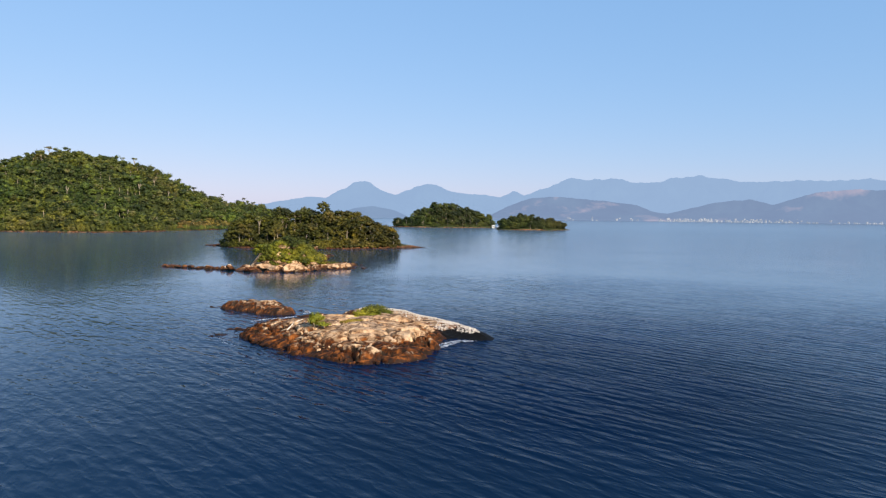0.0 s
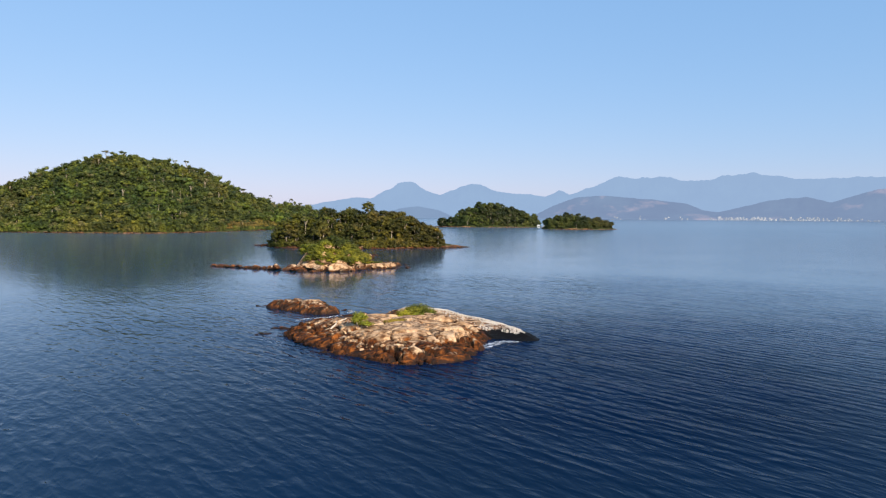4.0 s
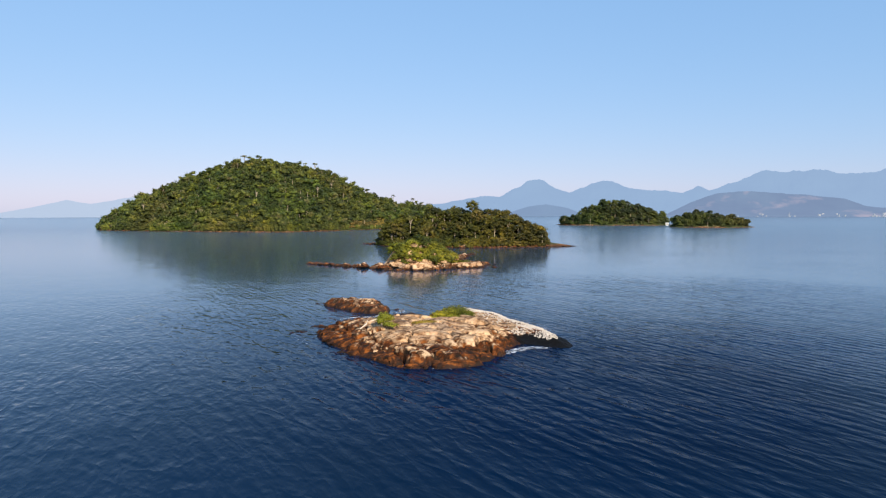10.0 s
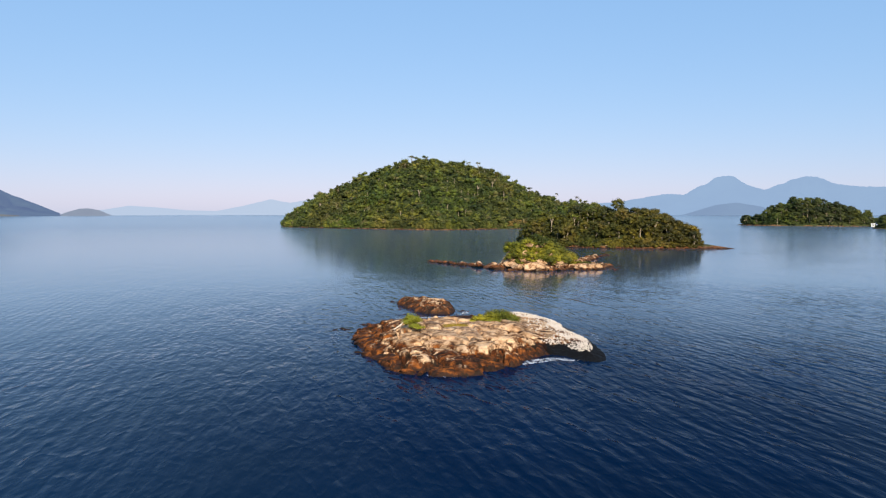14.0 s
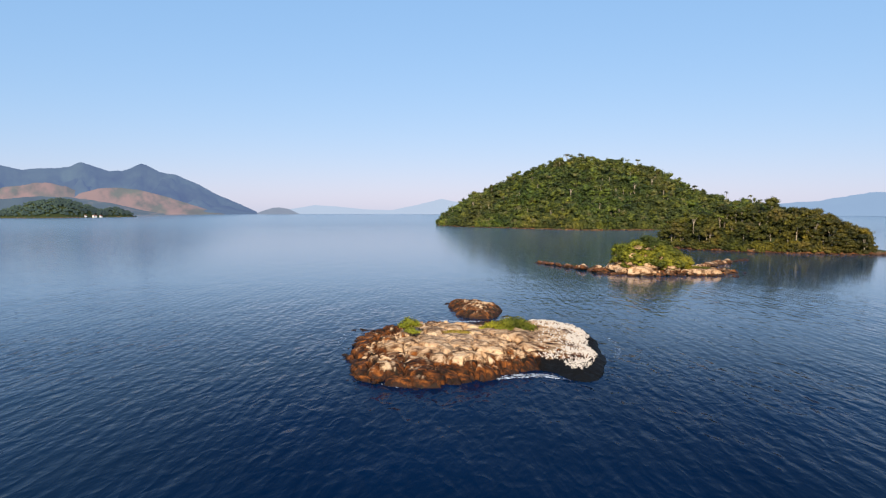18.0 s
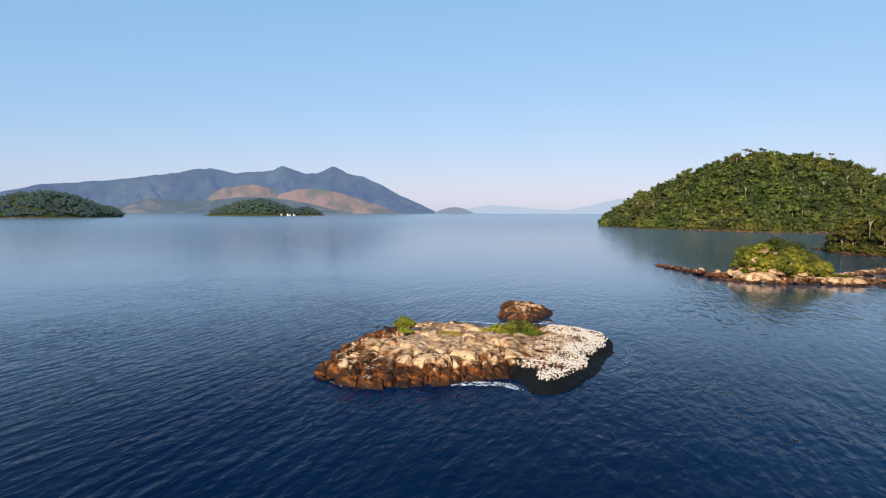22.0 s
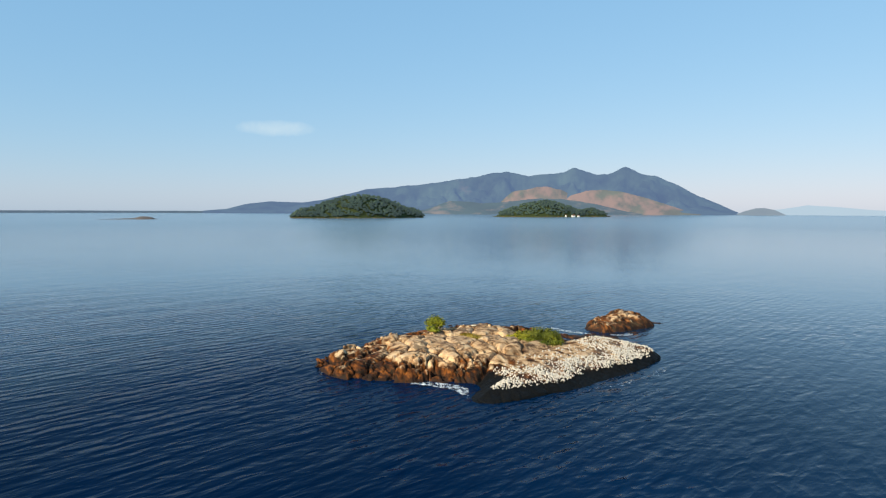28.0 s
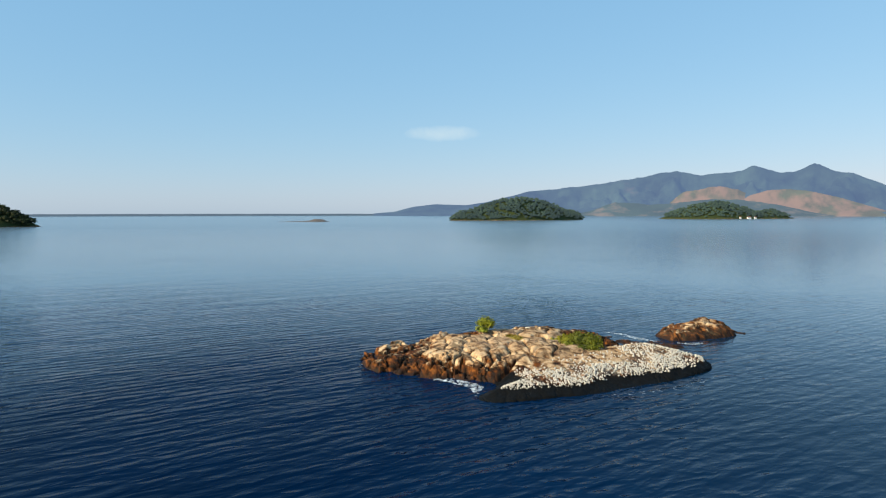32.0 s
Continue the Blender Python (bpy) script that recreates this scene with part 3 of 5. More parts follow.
def rock_height(x, y, d, rng):
    inner = np.maximum(d, 0)
    east = smooth01((x + 0.20 * (y - 80) - 9.5) / 4.0)
    north = smooth01((y - 86) / 9) * (1 - east)
    west = smooth01((-5.5 - x) / 7)
    bench = np.maximum(north, west)
    south = smooth01((73 - y) / 11)
    corner = smooth01((2 - x) / 8) * south
    cliff = 1.30 - 0.85 * bench - 0.55 * south - 0.5 * corner
    ramp = 1.55 - 0.5 * bench - 0.35 * south - 0.6 * corner
    craggy = cliff * (1 - np.exp(-inner / 0.8)) + ramp * (1 - np.exp(-(inner / 7.5) ** 1.3))
    dome = 2.62 * (1 - np.exp(-inner / (5.3 - 1.9 * smooth01((y - 86) / 8)))) + 0.2 * np.sin(x * 0.5 + y * 0.3)
    h = craggy * (1 - east) + dome * east
    wx, wy = x + 1.3 * value_noise(x, y, 0.35, rng, 4, 0.6), y + 1.3 * value_noise(x, y, 0.35, rng, 4, 0.6)
    big, jb = cells(wx, wy, 3.0, rng, 1.8, -36, 0.13, (0.0, -0.4))
    mid, jm = cells(wx, wy, 1.4, rng, 1.7, -52, 0.15, (0.1, -0.3))
    big, mid = np.clip(big, -1.0, 0.55), np.clip(mid, -1.0, 0.8)
    rim = np.exp(-(np.maximum(d - 2.6, 0) / 3.2) ** 2)
    worn = 0.30 + 0.70 * smooth01(0.55 + 1.3 * value_noise(x, y, 0.13, rng, 2) + 0.5 * smooth01((2 - x) / 8))
    rough = (1 - 0.94 * east) * (0.34 + 0.66 * rim) * worn * (1 - 0.45 * bench)
    # rounded blocks parted by joints, with a few deep clefts
    blocks = 1.05 * big + 0.40 * (1 - np.exp(-jb / 0.30)) + (0.05 + 0.95 * rim) * (0.50 * mid + 0.22 * (1 - np.exp(-jm / 0.16)))
    clefts = 1.5 * np.exp(-(jb / 0.20) ** 2) + 0.80 * np.exp(-(jm / 0.13) ** 2) * rim
    h = h + rough * (blocks - 0.30 - clefts)
    h = h + 0.38 * (1 - east) * (1 - bench) * (1 - np.exp(-jb / 0.9) - 0.6)
    # the crevice where the smooth eastern slab begins
    seam = x + 0.55 * (y - 80) - 9.0 + 0.8 * value_noise(x, y, 0.3, rng, 2)
    h = h - 0.7 * np.exp(-(seam / 0.35) ** 2) * smooth01((84 - y) / 6) * smooth01(inner / 1.5)
    h = h + 0.22 * value_noise(x, y, 0.22, rng, 4, 0.5) * (0.4 + 0.6 * (1 - east))
    foot = np.where(d < 0, -0.30 + d * 0.5, 0) + 0.8 * (1 - east) * (1 - 0.6 * bench) * np.maximum(0, big * 0.6 + 0.25) * np.exp(-np.abs(d) / 1.5)
    # dark ledges that lie awash off the north-west side
    for cx, cy, rx, ry, up in ((-14.5, 96.0, 2.6, 2.0, 0.30), (-18.5, 91.5, 2.0, 1.2, 0.24), (-2.5, 101.5, 4.5, 2.2, 0.40), (2.5, 104.5, 3.4, 2.8, 0.40)):
        near = np.exp(-((x - cx) / rx) ** 2 - ((y - cy) / ry) ** 2)
        foot = np.maximum(foot, np.where(near > 0.2, near * (up + up * mid + 0.5 * up * big) - 0.22, -9))
    return np.where(d < 0, foot, np.maximum(h, -0.3))


def rock_islet():
    rng = np.random.default_rng(3)
    xs, ys = np.linspace(-23, 26, 400), np.linspace(55, 108, 430)
    x, y = np.meshgrid(xs, ys, indexing="ij")
    d = inside_distance(x, y, ROCK_SHORE) + 0.9 * value_noise(x, y, 0.25, rng, 4)
    z = rock_height(x, y, d, rng)
    ob = new("rock_islet")
    ob.location = (2, 80, 0)
    part("rock", mesh("rock", np.stack([x - 2, y - 80, z], -1).reshape(-1, 3), grid_faces(400, 430), ROCK, True), ob)
    tagged(ob, "low bare granite islet, rust-brown at the waterline, white-crusted slab", "rock islet")
    return ob, d, z


ISLET, RD, RZ = rock_islet()


def rock_top(px, py):
    i = int(round((px + 23) / 49 * 399))
    j = int(round((py - 55) / 53 * 429))
    return float(RZ[min(max(i, 0), 399), min(max(j, 0), 429)])


def boulder_mesh(name, rng, mat, size, squash=0.7):
    """An angular weathered boulder: a ball cut by random planes, then roughened."""
    bm = bmesh.new()
    bmesh.ops.create_icosphere(bm, subdivisions=3, radius=1.0)
    cuts = [(Vector(rng.normal(size=3)).normalized(), rng.uniform(0.45, 0.8)) for _ in range(14)]
    for v in bm.verts:
        for n, k in cuts:
            over = v.co.dot(n) - k
            if over > 0:
                v.co -= n * over * 0.97
        v.co += v.co.normalized() * 0.08 * noise.noise(v.co * 2.6 + Vector((size[0], 3, 1)))
        v.co = Vector((v.co.x * size[0], v.co.y * size[1], v.co.z * size[2]))
        v.co.z *= squash
    me = bpy.data.meshes.new(name)
    bm.to_mesh(me)
    bm.free()
    me.materials.append(mat)
    return me


def skerry():
    """The lower rock behind the islet."""
    rng = np.random.default_rng(5)
    xs, ys = np.linspace(-19, 6, 150), np.linspace(103, 131, 160)
    x, y = np.meshgrid(xs, ys, indexing="ij")
    shore = [(-12, 124), (-10.2, 119), (-8.2, 114), (-6.2, 110), (-3.5, 107.6), (0, 108), (1.7, 112), (1.4, 117), (-0.6, 121.6), (-6.5, 124.5)]
    d = inside_distance(x, y, shore) - 0.4 + 0.8 * value_noise(x, y, 0.3, rng, 4)
    big, jb = cells(x, y, 2.4, rng, 1.6, 38, 0.16, (0.0, -0.5))
    mid, jm = cells(x, y, 1.0, rng, 1.3, 60, 0.2, (0.2, -0.4))
    h = 0.75 * (1 - np.exp(-np.maximum(d, 0) / 0.7)) + 1.25 * (1 - np.exp(-np.maximum(d, 0) / 2.6))
    h = h + 0.30 * big + 0.14 * mid - 0.45 * np.exp(-(jb / 0.18) ** 2) - 0.18 * np.exp(-(jm / 0.10) ** 2) + 0.2 * value_noise(x, y, 0.4, rng, 4)
    tail = np.exp(-((x + 12.5) / 2.4) ** 2 - ((y - 126.5) / 2.6) ** 2) + np.exp(-((x - 2.6) / 1.6) ** 2 - ((y - 111) / 3.0) ** 2) + 0.6 * np.exp(-((x + 1.6) / 2.0) ** 2 - ((y - 122.5) / 1.8) ** 2)
    h = np.where(d < 0, -9, h)
    z = np.where(d < 0, np.maximum(-0.3 + 0.45 * d, np.where(tail > 0.2, tail * (0.28 + 0.25 * mid + 0.2 * big) - 0.2, -9)) + 0.5 * np.maximum(0, big) * np.exp(-np.abs(d) / 1.2), np.maximum(h, -0.25))
    z = np.maximum(z, -2.0)
    ob = new("skerry", mesh("skerry", np.stack([x, y, z], -1).reshape(-1, 3), grid_faces(150, 160), SKERRY_ROCK, True))
    tagged(ob, "small low brown rock beside the bare islet", "rock")


skerry()


BLOCKS = [boulder_mesh("block", np.random.default_rng(30 + k), ROCK, (1.0, 0.8, 0.75), 0.85) for k in range(6)]


def shore_blocks():
    """Angular blocks broken out of the ragged southern and western shore, and ledges awash."""
    rng = np.random.default_rng(6)
    n = 0
    while n < 40:
        x, y = rng.uniform(-17, 14), rng.uniform(58, 100)
        i, j = int((x + 23) / 49 * 399), int((y - 55) / 53 * 429)
        d = RD[i, j]
        if not -1.2 < d < 0.5 or x + 0.2 * (y - 80) > 10:
            continue
        k = rng.uniform(0.3, 0.85) * (0.75 if y > 88 else 1.0)
        z = min(max(rock_top(x, y), -0.2), 0.5) - 0.1 * k
        ob = part("block", BLOCKS[n % 6], ISLET)
        ob.matrix_basis = pose(x - 2, y - 80, z, rng.uniform(-15, 15), rng.uniform(-15, 15), rng.uniform(0, 360)) @ Matrix.Diagonal((k * 1.35, k, k, 1))
        n += 1
    # the knob off the south-west corner
    for x, y, k in ((-5.3, 60.9, 0.7), (-3.4, 60.9, 0.6), (-3.6, 59.9, 0.5)):
        ob = part("block", BLOCKS[n % 6], ISLET)
        ob.matrix_basis = pose(x - 2, y - 80, 0.2, 5, 8, 40 * n) @ Matrix.Diagonal((k * 1.2, k, k, 1))
        n += 1


shore_blocks()


RUBBLE_ROCK = rock_material("bleached_rubble", tide=False, cracks=0.2)
RUBBLE = [boulder_mesh("stone", np.random.default_rng(130 + k), RUBBLE_ROCK, (1.0, 0.8, 0.7), 0.85) for k in range(5)]


def rubble():
    """Bleached loose stones strewn along the crest behind the shrub."""
    rng = np.random.default_rng(9)
    line = np.array([(-7.5, 68.0), (-8.6, 74.0), (-8.4, 80.0), (-6.0, 85.0), (-1.5, 88.0)])
    for n in range(80):
        t = rng.uniform(0, len(line) - 1.001)
        i = int(t)
        x, y = line[i] + (line[i + 1] - line[i]) * (t - i) + rng.normal(scale=(0.9, 1.1))
        k = 0.14 + 0.34 * rng.uniform() ** 2
        ob = new("stone", RUBBLE[n % 5])
        ob.matrix_basis = pose(x, y, rock_top(x, y) + 0.2 * k, rng.uniform(-20, 20), rng.uniform(-20, 20), rng.uniform(0, 360)) @ Matrix.Diagonal((k * 1.2, k, k, 1))
        tagged(ob, "loose bleached angular stone lying on bare granite", "stone", "loose stones on the islet")


rubble()


def bird_lumps():
    """Plain white lumps in place of the seabirds crowded over the eastern slab."""
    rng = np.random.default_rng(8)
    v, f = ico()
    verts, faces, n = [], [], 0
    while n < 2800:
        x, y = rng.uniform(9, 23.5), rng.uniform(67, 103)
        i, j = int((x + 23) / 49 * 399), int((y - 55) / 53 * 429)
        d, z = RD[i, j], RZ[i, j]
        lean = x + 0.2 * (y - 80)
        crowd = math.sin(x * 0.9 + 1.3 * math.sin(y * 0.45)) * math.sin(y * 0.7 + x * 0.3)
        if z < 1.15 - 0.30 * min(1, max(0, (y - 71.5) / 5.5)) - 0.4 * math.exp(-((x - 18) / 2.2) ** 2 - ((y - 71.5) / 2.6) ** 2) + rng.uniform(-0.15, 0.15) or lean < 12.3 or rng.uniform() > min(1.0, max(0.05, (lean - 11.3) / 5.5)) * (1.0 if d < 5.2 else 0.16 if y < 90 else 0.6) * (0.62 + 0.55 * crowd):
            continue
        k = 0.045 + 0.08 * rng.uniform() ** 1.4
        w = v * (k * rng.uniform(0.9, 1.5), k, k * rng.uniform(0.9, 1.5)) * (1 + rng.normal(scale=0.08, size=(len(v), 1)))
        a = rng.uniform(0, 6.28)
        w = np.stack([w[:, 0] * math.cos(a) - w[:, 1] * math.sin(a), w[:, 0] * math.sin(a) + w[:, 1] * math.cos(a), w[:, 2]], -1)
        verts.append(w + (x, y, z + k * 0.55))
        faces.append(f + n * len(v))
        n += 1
    ob = new("white_bird_lumps", mesh("white_bird_lumps", np.concatenate(verts), np.concatenate(faces), BIRD_WHITE, True))
    tagged(ob, "small plain white lumps standing in for seabirds crowded on a rock slab", "cobbles", kind="stuff")


bird_lumps()


def foam(name, path, width, label, mat=FOAM):
    """A lacy ribbon of surf that lies on the water along a shore."""
    rng = np.random.default_rng(len(path))
    pts = np.asarray(path, float)
    t = np.linspace(0, len(pts) - 1, 60)
    c = np.stack([np.interp(t, np.arange(len(pts)), pts[:, k]) for k in (0, 1)], -1)
    d = np.gradient(c, axis=0)
    nrm = np.stack([d[:, 1], -d[:, 0]], -1) / (np.linalg.norm(d, axis=1)[:, None] + 1e-9)
    w = np.linspace(-0.5, 0.5, 9)
    taper = np.sin(np.linspace(0, math.pi, 60)) ** 0.5
    p = c[:, None] + nrm[:, None] * (w[None, :, None] * width * taper[:, None, None] + 0.5 * value_noise(t, t * 0, 0.9, rng, 3)[:, None, None])
    z = 0.05 + 0.05 * value_noise(p[..., 0], p[..., 1], 1.2, rng, 3)
    ob = new(name, mesh(name, np.concatenate([p, z[..., None]], -1).reshape(-1, 3), grid_faces(60, 9), mat, True))
    tagged(ob, label, "sea foam", kind="stuff")


foam("sea_foam", [(9.4, 65.4), (11.0, 67.0), (13.2, 68.6), (15.0, 68.8), (16.6, 67.6)], 1.9, "dense white surf breaking into a cove of the rock", SURF)
foam("sea_foam", [(16.4, 68.4), (18.0, 67.4), (20.2, 68.2), (21.4, 70.0)], 0.6, "thin white surf at the foot of the dark slab")
foam("sea_foam", [(-3.4, 59.7), (0.2, 59.0), (3.6, 60.0)], 0.55, "thin broken surf at the foot of the rock")
foam("sea_foam", [(22.6, 80), (23.4, 86), (22.6, 92.5), (20.5, 97.5)], 1.2, "white surf washing along the dark slab")
foam("sea_foam", [(-10.5, 103.0), (-7, 104.0), (-3.5, 104.2), (0, 105.5)], 1.2, "broken white surf in the channel between the rocks", SURF)
foam("sea_foam", [(1.8, 107.6), (2.8, 109.4), (3.3, 111.5)], 1.3, "broken white surf beside the small rock", SURF)
foam("sea_foam", [(-18.5, 92), (-18.6, 86), (-17, 79)], 1.2, "thin surf over the sunken western ledge")


# ---- plants ----
def bush(name, spot, lobes, count, size, seed, label, mat=LEAF_BUSH, cat="bush"):
    rng = np.random.default_rng(seed)
    base = new(name)
    base.location = spot
    tagged(base, label, cat)
    stems = []
    for l in lobes:
        p = np.array([l[0], l[1], l[2]])
        stems.append(tube([(p[0] * 0.2, p[1] * 0.2, -0.5), p * (0.6, 0.6, 0.4), p], [0.16, 0.10, 0.04], 6))
    v, f = join(stems)
    part("stem", mesh("stem", v, f, BARK), base, "pale twisted stems")
    part("foliage", foliage_mesh("foliage", lobes, count, size, rng, mat), base)
    return base


def tree_data(seed, height, spread, leaf, count, mat, bare=0.35):
    """Trunk with limbs, and a crown of lobes, as two meshes."""
    rng = np.random.default_rng(seed)
    top = height * 0.72
    lean = rng.normal(scale=0.06 * height, size=2)
    pieces = [tube([(0, 0, -1.5), (lean[0] * 0.3, lean[1] * 0.3, top * 0.45), (lean[0], lean[1], top)],
                   [0.035 * height, 0.026 * height, 0.012 * height])]
    lobes = []
    n = 15
    for k in range(n):
        w = 2.4 * k + rng.uniform(-0.4, 0.4)
        r = spread * 0.86 * math.sqrt((k + 0.4) / n)
        dome = math.sqrt(max(0.0, 1 - (r / spread) ** 2))
        z = height * (0.32 + 0.52 * dome * rng.uniform(0.75, 1.08)) - (0.20 * height * rng.uniform() if k > 8 else 0)
        p = (lean[0] + r * math.cos(w), lean[1] + r * math.sin(w), z)
        s = spread * rng.uniform(0.26, 0.46)
        lobes.append((*p, s, s, s * rng.uniform(0.6, 0.9)))
        if k % 3 == 0:
            pieces.append(tube([(lean[0] * 0.5, lean[1] * 0.5, top * bare * 1.4), (p[0] * 0.6, p[1] * 0.6, z * 0.85), p],
                               [0.016 * height, 0.011 * height, 0.005 * height], 5))
    v, f = join(pieces)
    return mesh("trunk", v, f, BARK), foliage_mesh("crown", lobes, count, leaf, rng, mat)


def make_tree(name, data, m, label, group=""):
    ob = new(name)
    part("trunk", data[0], ob)
    part("crown", data[1], ob)
    tagged(ob, label, "tree", group)
    ob.matrix_basis = m
    return ob


def umbrella_data(seed, height):
    """A tall bare trunk that forks into a flat, open crown."""
    rng = np.random.default_rng(seed)
    lean = rng.normal(scale=0.5, size=2)
    fork = np.array((lean[0] * 0.5, lean[1] * 0.5, height * 0.55))
    pieces, lobes = [tube([(0, 0, -2.0), fork * 0.5, fork], [0.34, 0.28, 0.22])], []
    for k in range(7):
        w = 2 * math.pi * k / 7 + rng.uniform(-0.4, 0.4)
        r = height * rng.uniform(0.12, 0.34)
        tip = np.array((lean[0] + r * math.cos(w), lean[1] + r * math.sin(w), height * rng.uniform(0.84, 1.0)))
        pieces.append(tube([fork, 0.5 * (fork + tip) + (0, 0, 0.3), tip], [0.17, 0.12, 0.05], 5))
        s = height * rng.uniform(0.10, 0.17)
        lobes.append((*tip, s, s, s * 0.42))
    v, f = join(pieces)
    return mesh("trunk", v, f, BARK), foliage_mesh("crown", lobes, 380, 0.36, rng, LEAF_FAR)


def palm_data(seed, height):
    rng = np.random.default_rng(seed)
    lean = rng.normal(scale=0.5, size=2)
    pts = [(0, 0, -1.5), (lean[0] * 0.3, lean[1] * 0.3, height * 0.5), (lean[0], lean[1], height)]
    tv, tf = tube(pts, [0.22, 0.16, 0.12])
    verts, faces = [], []
    for k in range(13):
        w = 2 * math.pi * k / 13 + rng.uniform(-0.2, 0.2)
        length, droop = rng.uniform(1.5, 2.1), rng.uniform(0.6, 2.2)
        side = np.array([-math.sin(w), math.cos(w), 0])
        start = len(verts)
        for j in range(6):
            s = j / 5
            c = np.array([lean[0] + math.cos(w) * length * s, lean[1] + math.sin(w) * length * s, height + 1.7 * s - (1.2 + droop) * s * s])
            wide = 0.42 * math.sin(math.pi * min(1, 0.15 + s * 0.9)) + 0.03
            verts += [c - side * wide - (0, 0, 0.25 * wide), c, c + side * wide - (0, 0, 0.25 * wide)]
        for j in range(5):
            a = start + 3 * j
            faces += [(a, a + 1, a + 4, a + 3), (a + 1, a + 2, a + 5, a + 4)]
    return mesh("trunk", tv, tf, BARK), mesh("crown", verts, faces, LEAF)


bush("bush", (7.2, 87.0, rock_top(7.2, 87.0) - 0.15),
     [(0, 0, 1.0, 1.6, 1.5, 1.0), (1.7, 0.5, 1.0, 1.4, 1.3, 0.95), (-1.9, -0.4, 0.7, 1.6, 1.4, 0.7), (3.2, 0.2, 0.6, 1.0, 1.1, 0.6), (0.6, 1.6, 0.9, 1.5, 1.1, 0.9),
      (-3.5, -1.2, 0.3, 1.3, 1.0, 0.4), (-0.4, -1.5, 0.5, 1.5, 1.0, 0.5), (2.4, -1.2, 0.4, 1.0, 0.9, 0.4)], 4200, 0.13, 21, "low spreading bright green bush on bare rock")
bush("bush", (-5.8, 79.0, rock_top(-5.8, 79.0) - 0.15),
     [(0, 0, 1.5, 0.95, 0.95, 0.75), (0.8, 0.4, 1.2, 0.75, 0.7, 0.6), (-0.7, -0.5, 1.1, 0.75, 0.7, 0.6), (0.5, -1.0, 0.5, 0.8, 0.7, 0.5), (-0.2, 0.5, 0.6, 0.8, 0.7, 0.5), (1.2, -0.9, 0.3, 0.9, 0.7, 0.3)], 2000, 0.11, 22,
     "small rounded bright green shrub on bare rock")
bush("bush", (0.8, 80.5, rock_top(0.8, 80.5) - 0.12),
     [(0, 0, 0.1, 1.7, 1.1, 0.28), (1.5, 0.6, 0.1, 1.0, 0.8, 0.22)], 1100, 0.10, 23, "flat patch of dry yellow-green grass on rock", LEAF_DRY, "grass")


def driftwood(points, radius, label):
    """A pale log, bent and tapered, with a broken stub."""
    pts = [(x, y, rock_top(x, y) + radius * 0.8) for x, y in points]
    v, f = join([tube(pts, [radius * (1 - 0.12 * k) for k in range(len(pts))], 8),
                 tube([pts[1], (pts[1][0] + 0.3, pts[1][1] + 0.4, pts[1][2] + 0.5)], [radius * 0.5, radius * 0.3], 6)])
    tagged(new("pale_log", mesh("pale_log", v, f, DRIFT)), label, "driftwood")


DRIFT = plain("bleached_wood", (0.62, 0.55, 0.45), 0.85, 3.0, 0.25)
# log added to stand in for the bright edge of a ledge
driftwood([(-9.0, 84.2), (-7.8, 84.9), (-6.6, 85.7), (-5.6, 86.2)], 0.11, "pale bent log in place of a bright rock edge")
driftwood([(-7.4, 82.6), (-6.4, 83.3), (-5.2, 83.6)], 0.07, "thin bleached branch lying beside a shrub on rock")


# ---- wooded islets ----
def islet(name, mat, stations, axis, origin, label, rng, rocky=0.8, cell=3.0, category="islet", relief=0.0):
    """Land along an axis: stations of (along, near shore, crest, far shore, crest height). Returns a height lookup."""
    st = np.array(stations, float)
    u = np.linspace(st[0, 0], st[-1, 0], int((st[-1, 0] - st[0, 0]) / cell) + 2)
    w = np.linspace(0, 1, 60)
    a, c, b, h = (np.interp(u, st[:, 0], st[:, k]) for k in (1, 2, 3, 4))
    ker = np.ones(3) / 3
    a, c, b, h = (np.convolve(np.pad(q, 1, mode="edge"), ker, "valid") for q in (a, c, b, h))
    uu, ww = np.meshgrid(u, w, indexing="ij")
    a = a + 0.05 * (c - a) * value_noise(u, 0 * u, 2.2 / cell / 6, rng, 3)
    lo, mid, hi = a[:, None], c[:, None], b[:, None]
    v = np.where(ww < 0.5, lo + (mid - lo) * (ww * 2), mid + (hi - mid) * (ww * 2 - 1))
    s = np.where(ww < 0.5, ww * 2, 2 - ww * 2)
    z = h[:, None] * (0.5 * s + 0.5 * np.sin(s * math.pi / 2))
    z = z + relief * value_noise(uu, v, 1 / 55.0, rng, 3) * smooth01(s * 3.0)
    bank = smooth01(s * np.maximum(mid - lo, 1) / 6.0)
    z = z + bank * rocky * value_noise(uu, v, 0.12, rng, 4) * np.minimum(h[:, None] * 0.3, 2.0) - 0.5 * (1 - bank) * (s < 0.02)
    z = np.where(s < 0.01, -1.0, z)
    ca, sa = math.cos(radians(axis)), math.sin(radians(axis))
    X, Y = origin[0] + uu * ca - v * sa, origin[1] + uu * sa + v * ca
    ob = new(name, mesh(name, np.stack([X, Y, z], -1).reshape(-1, 3), grid_faces(len(u), 60), mat, True))
    tagged(ob, label, category)

    def spot(uq, share):
        """A place on the land: along, and 0 near shore to 1 far shore."""
        i = min(max(int(round((uq - u[0]) / (u[1] - u[0]))), 0), len(u) - 1)
        j = min(max(int(round(share * 59)), 0), 59)
        return Vector((X[i, j], Y[i, j], z[i, j]))
    spot.axis, spot.ends, spot.land = axis, (u[0], u[-1]), ob
    return spot


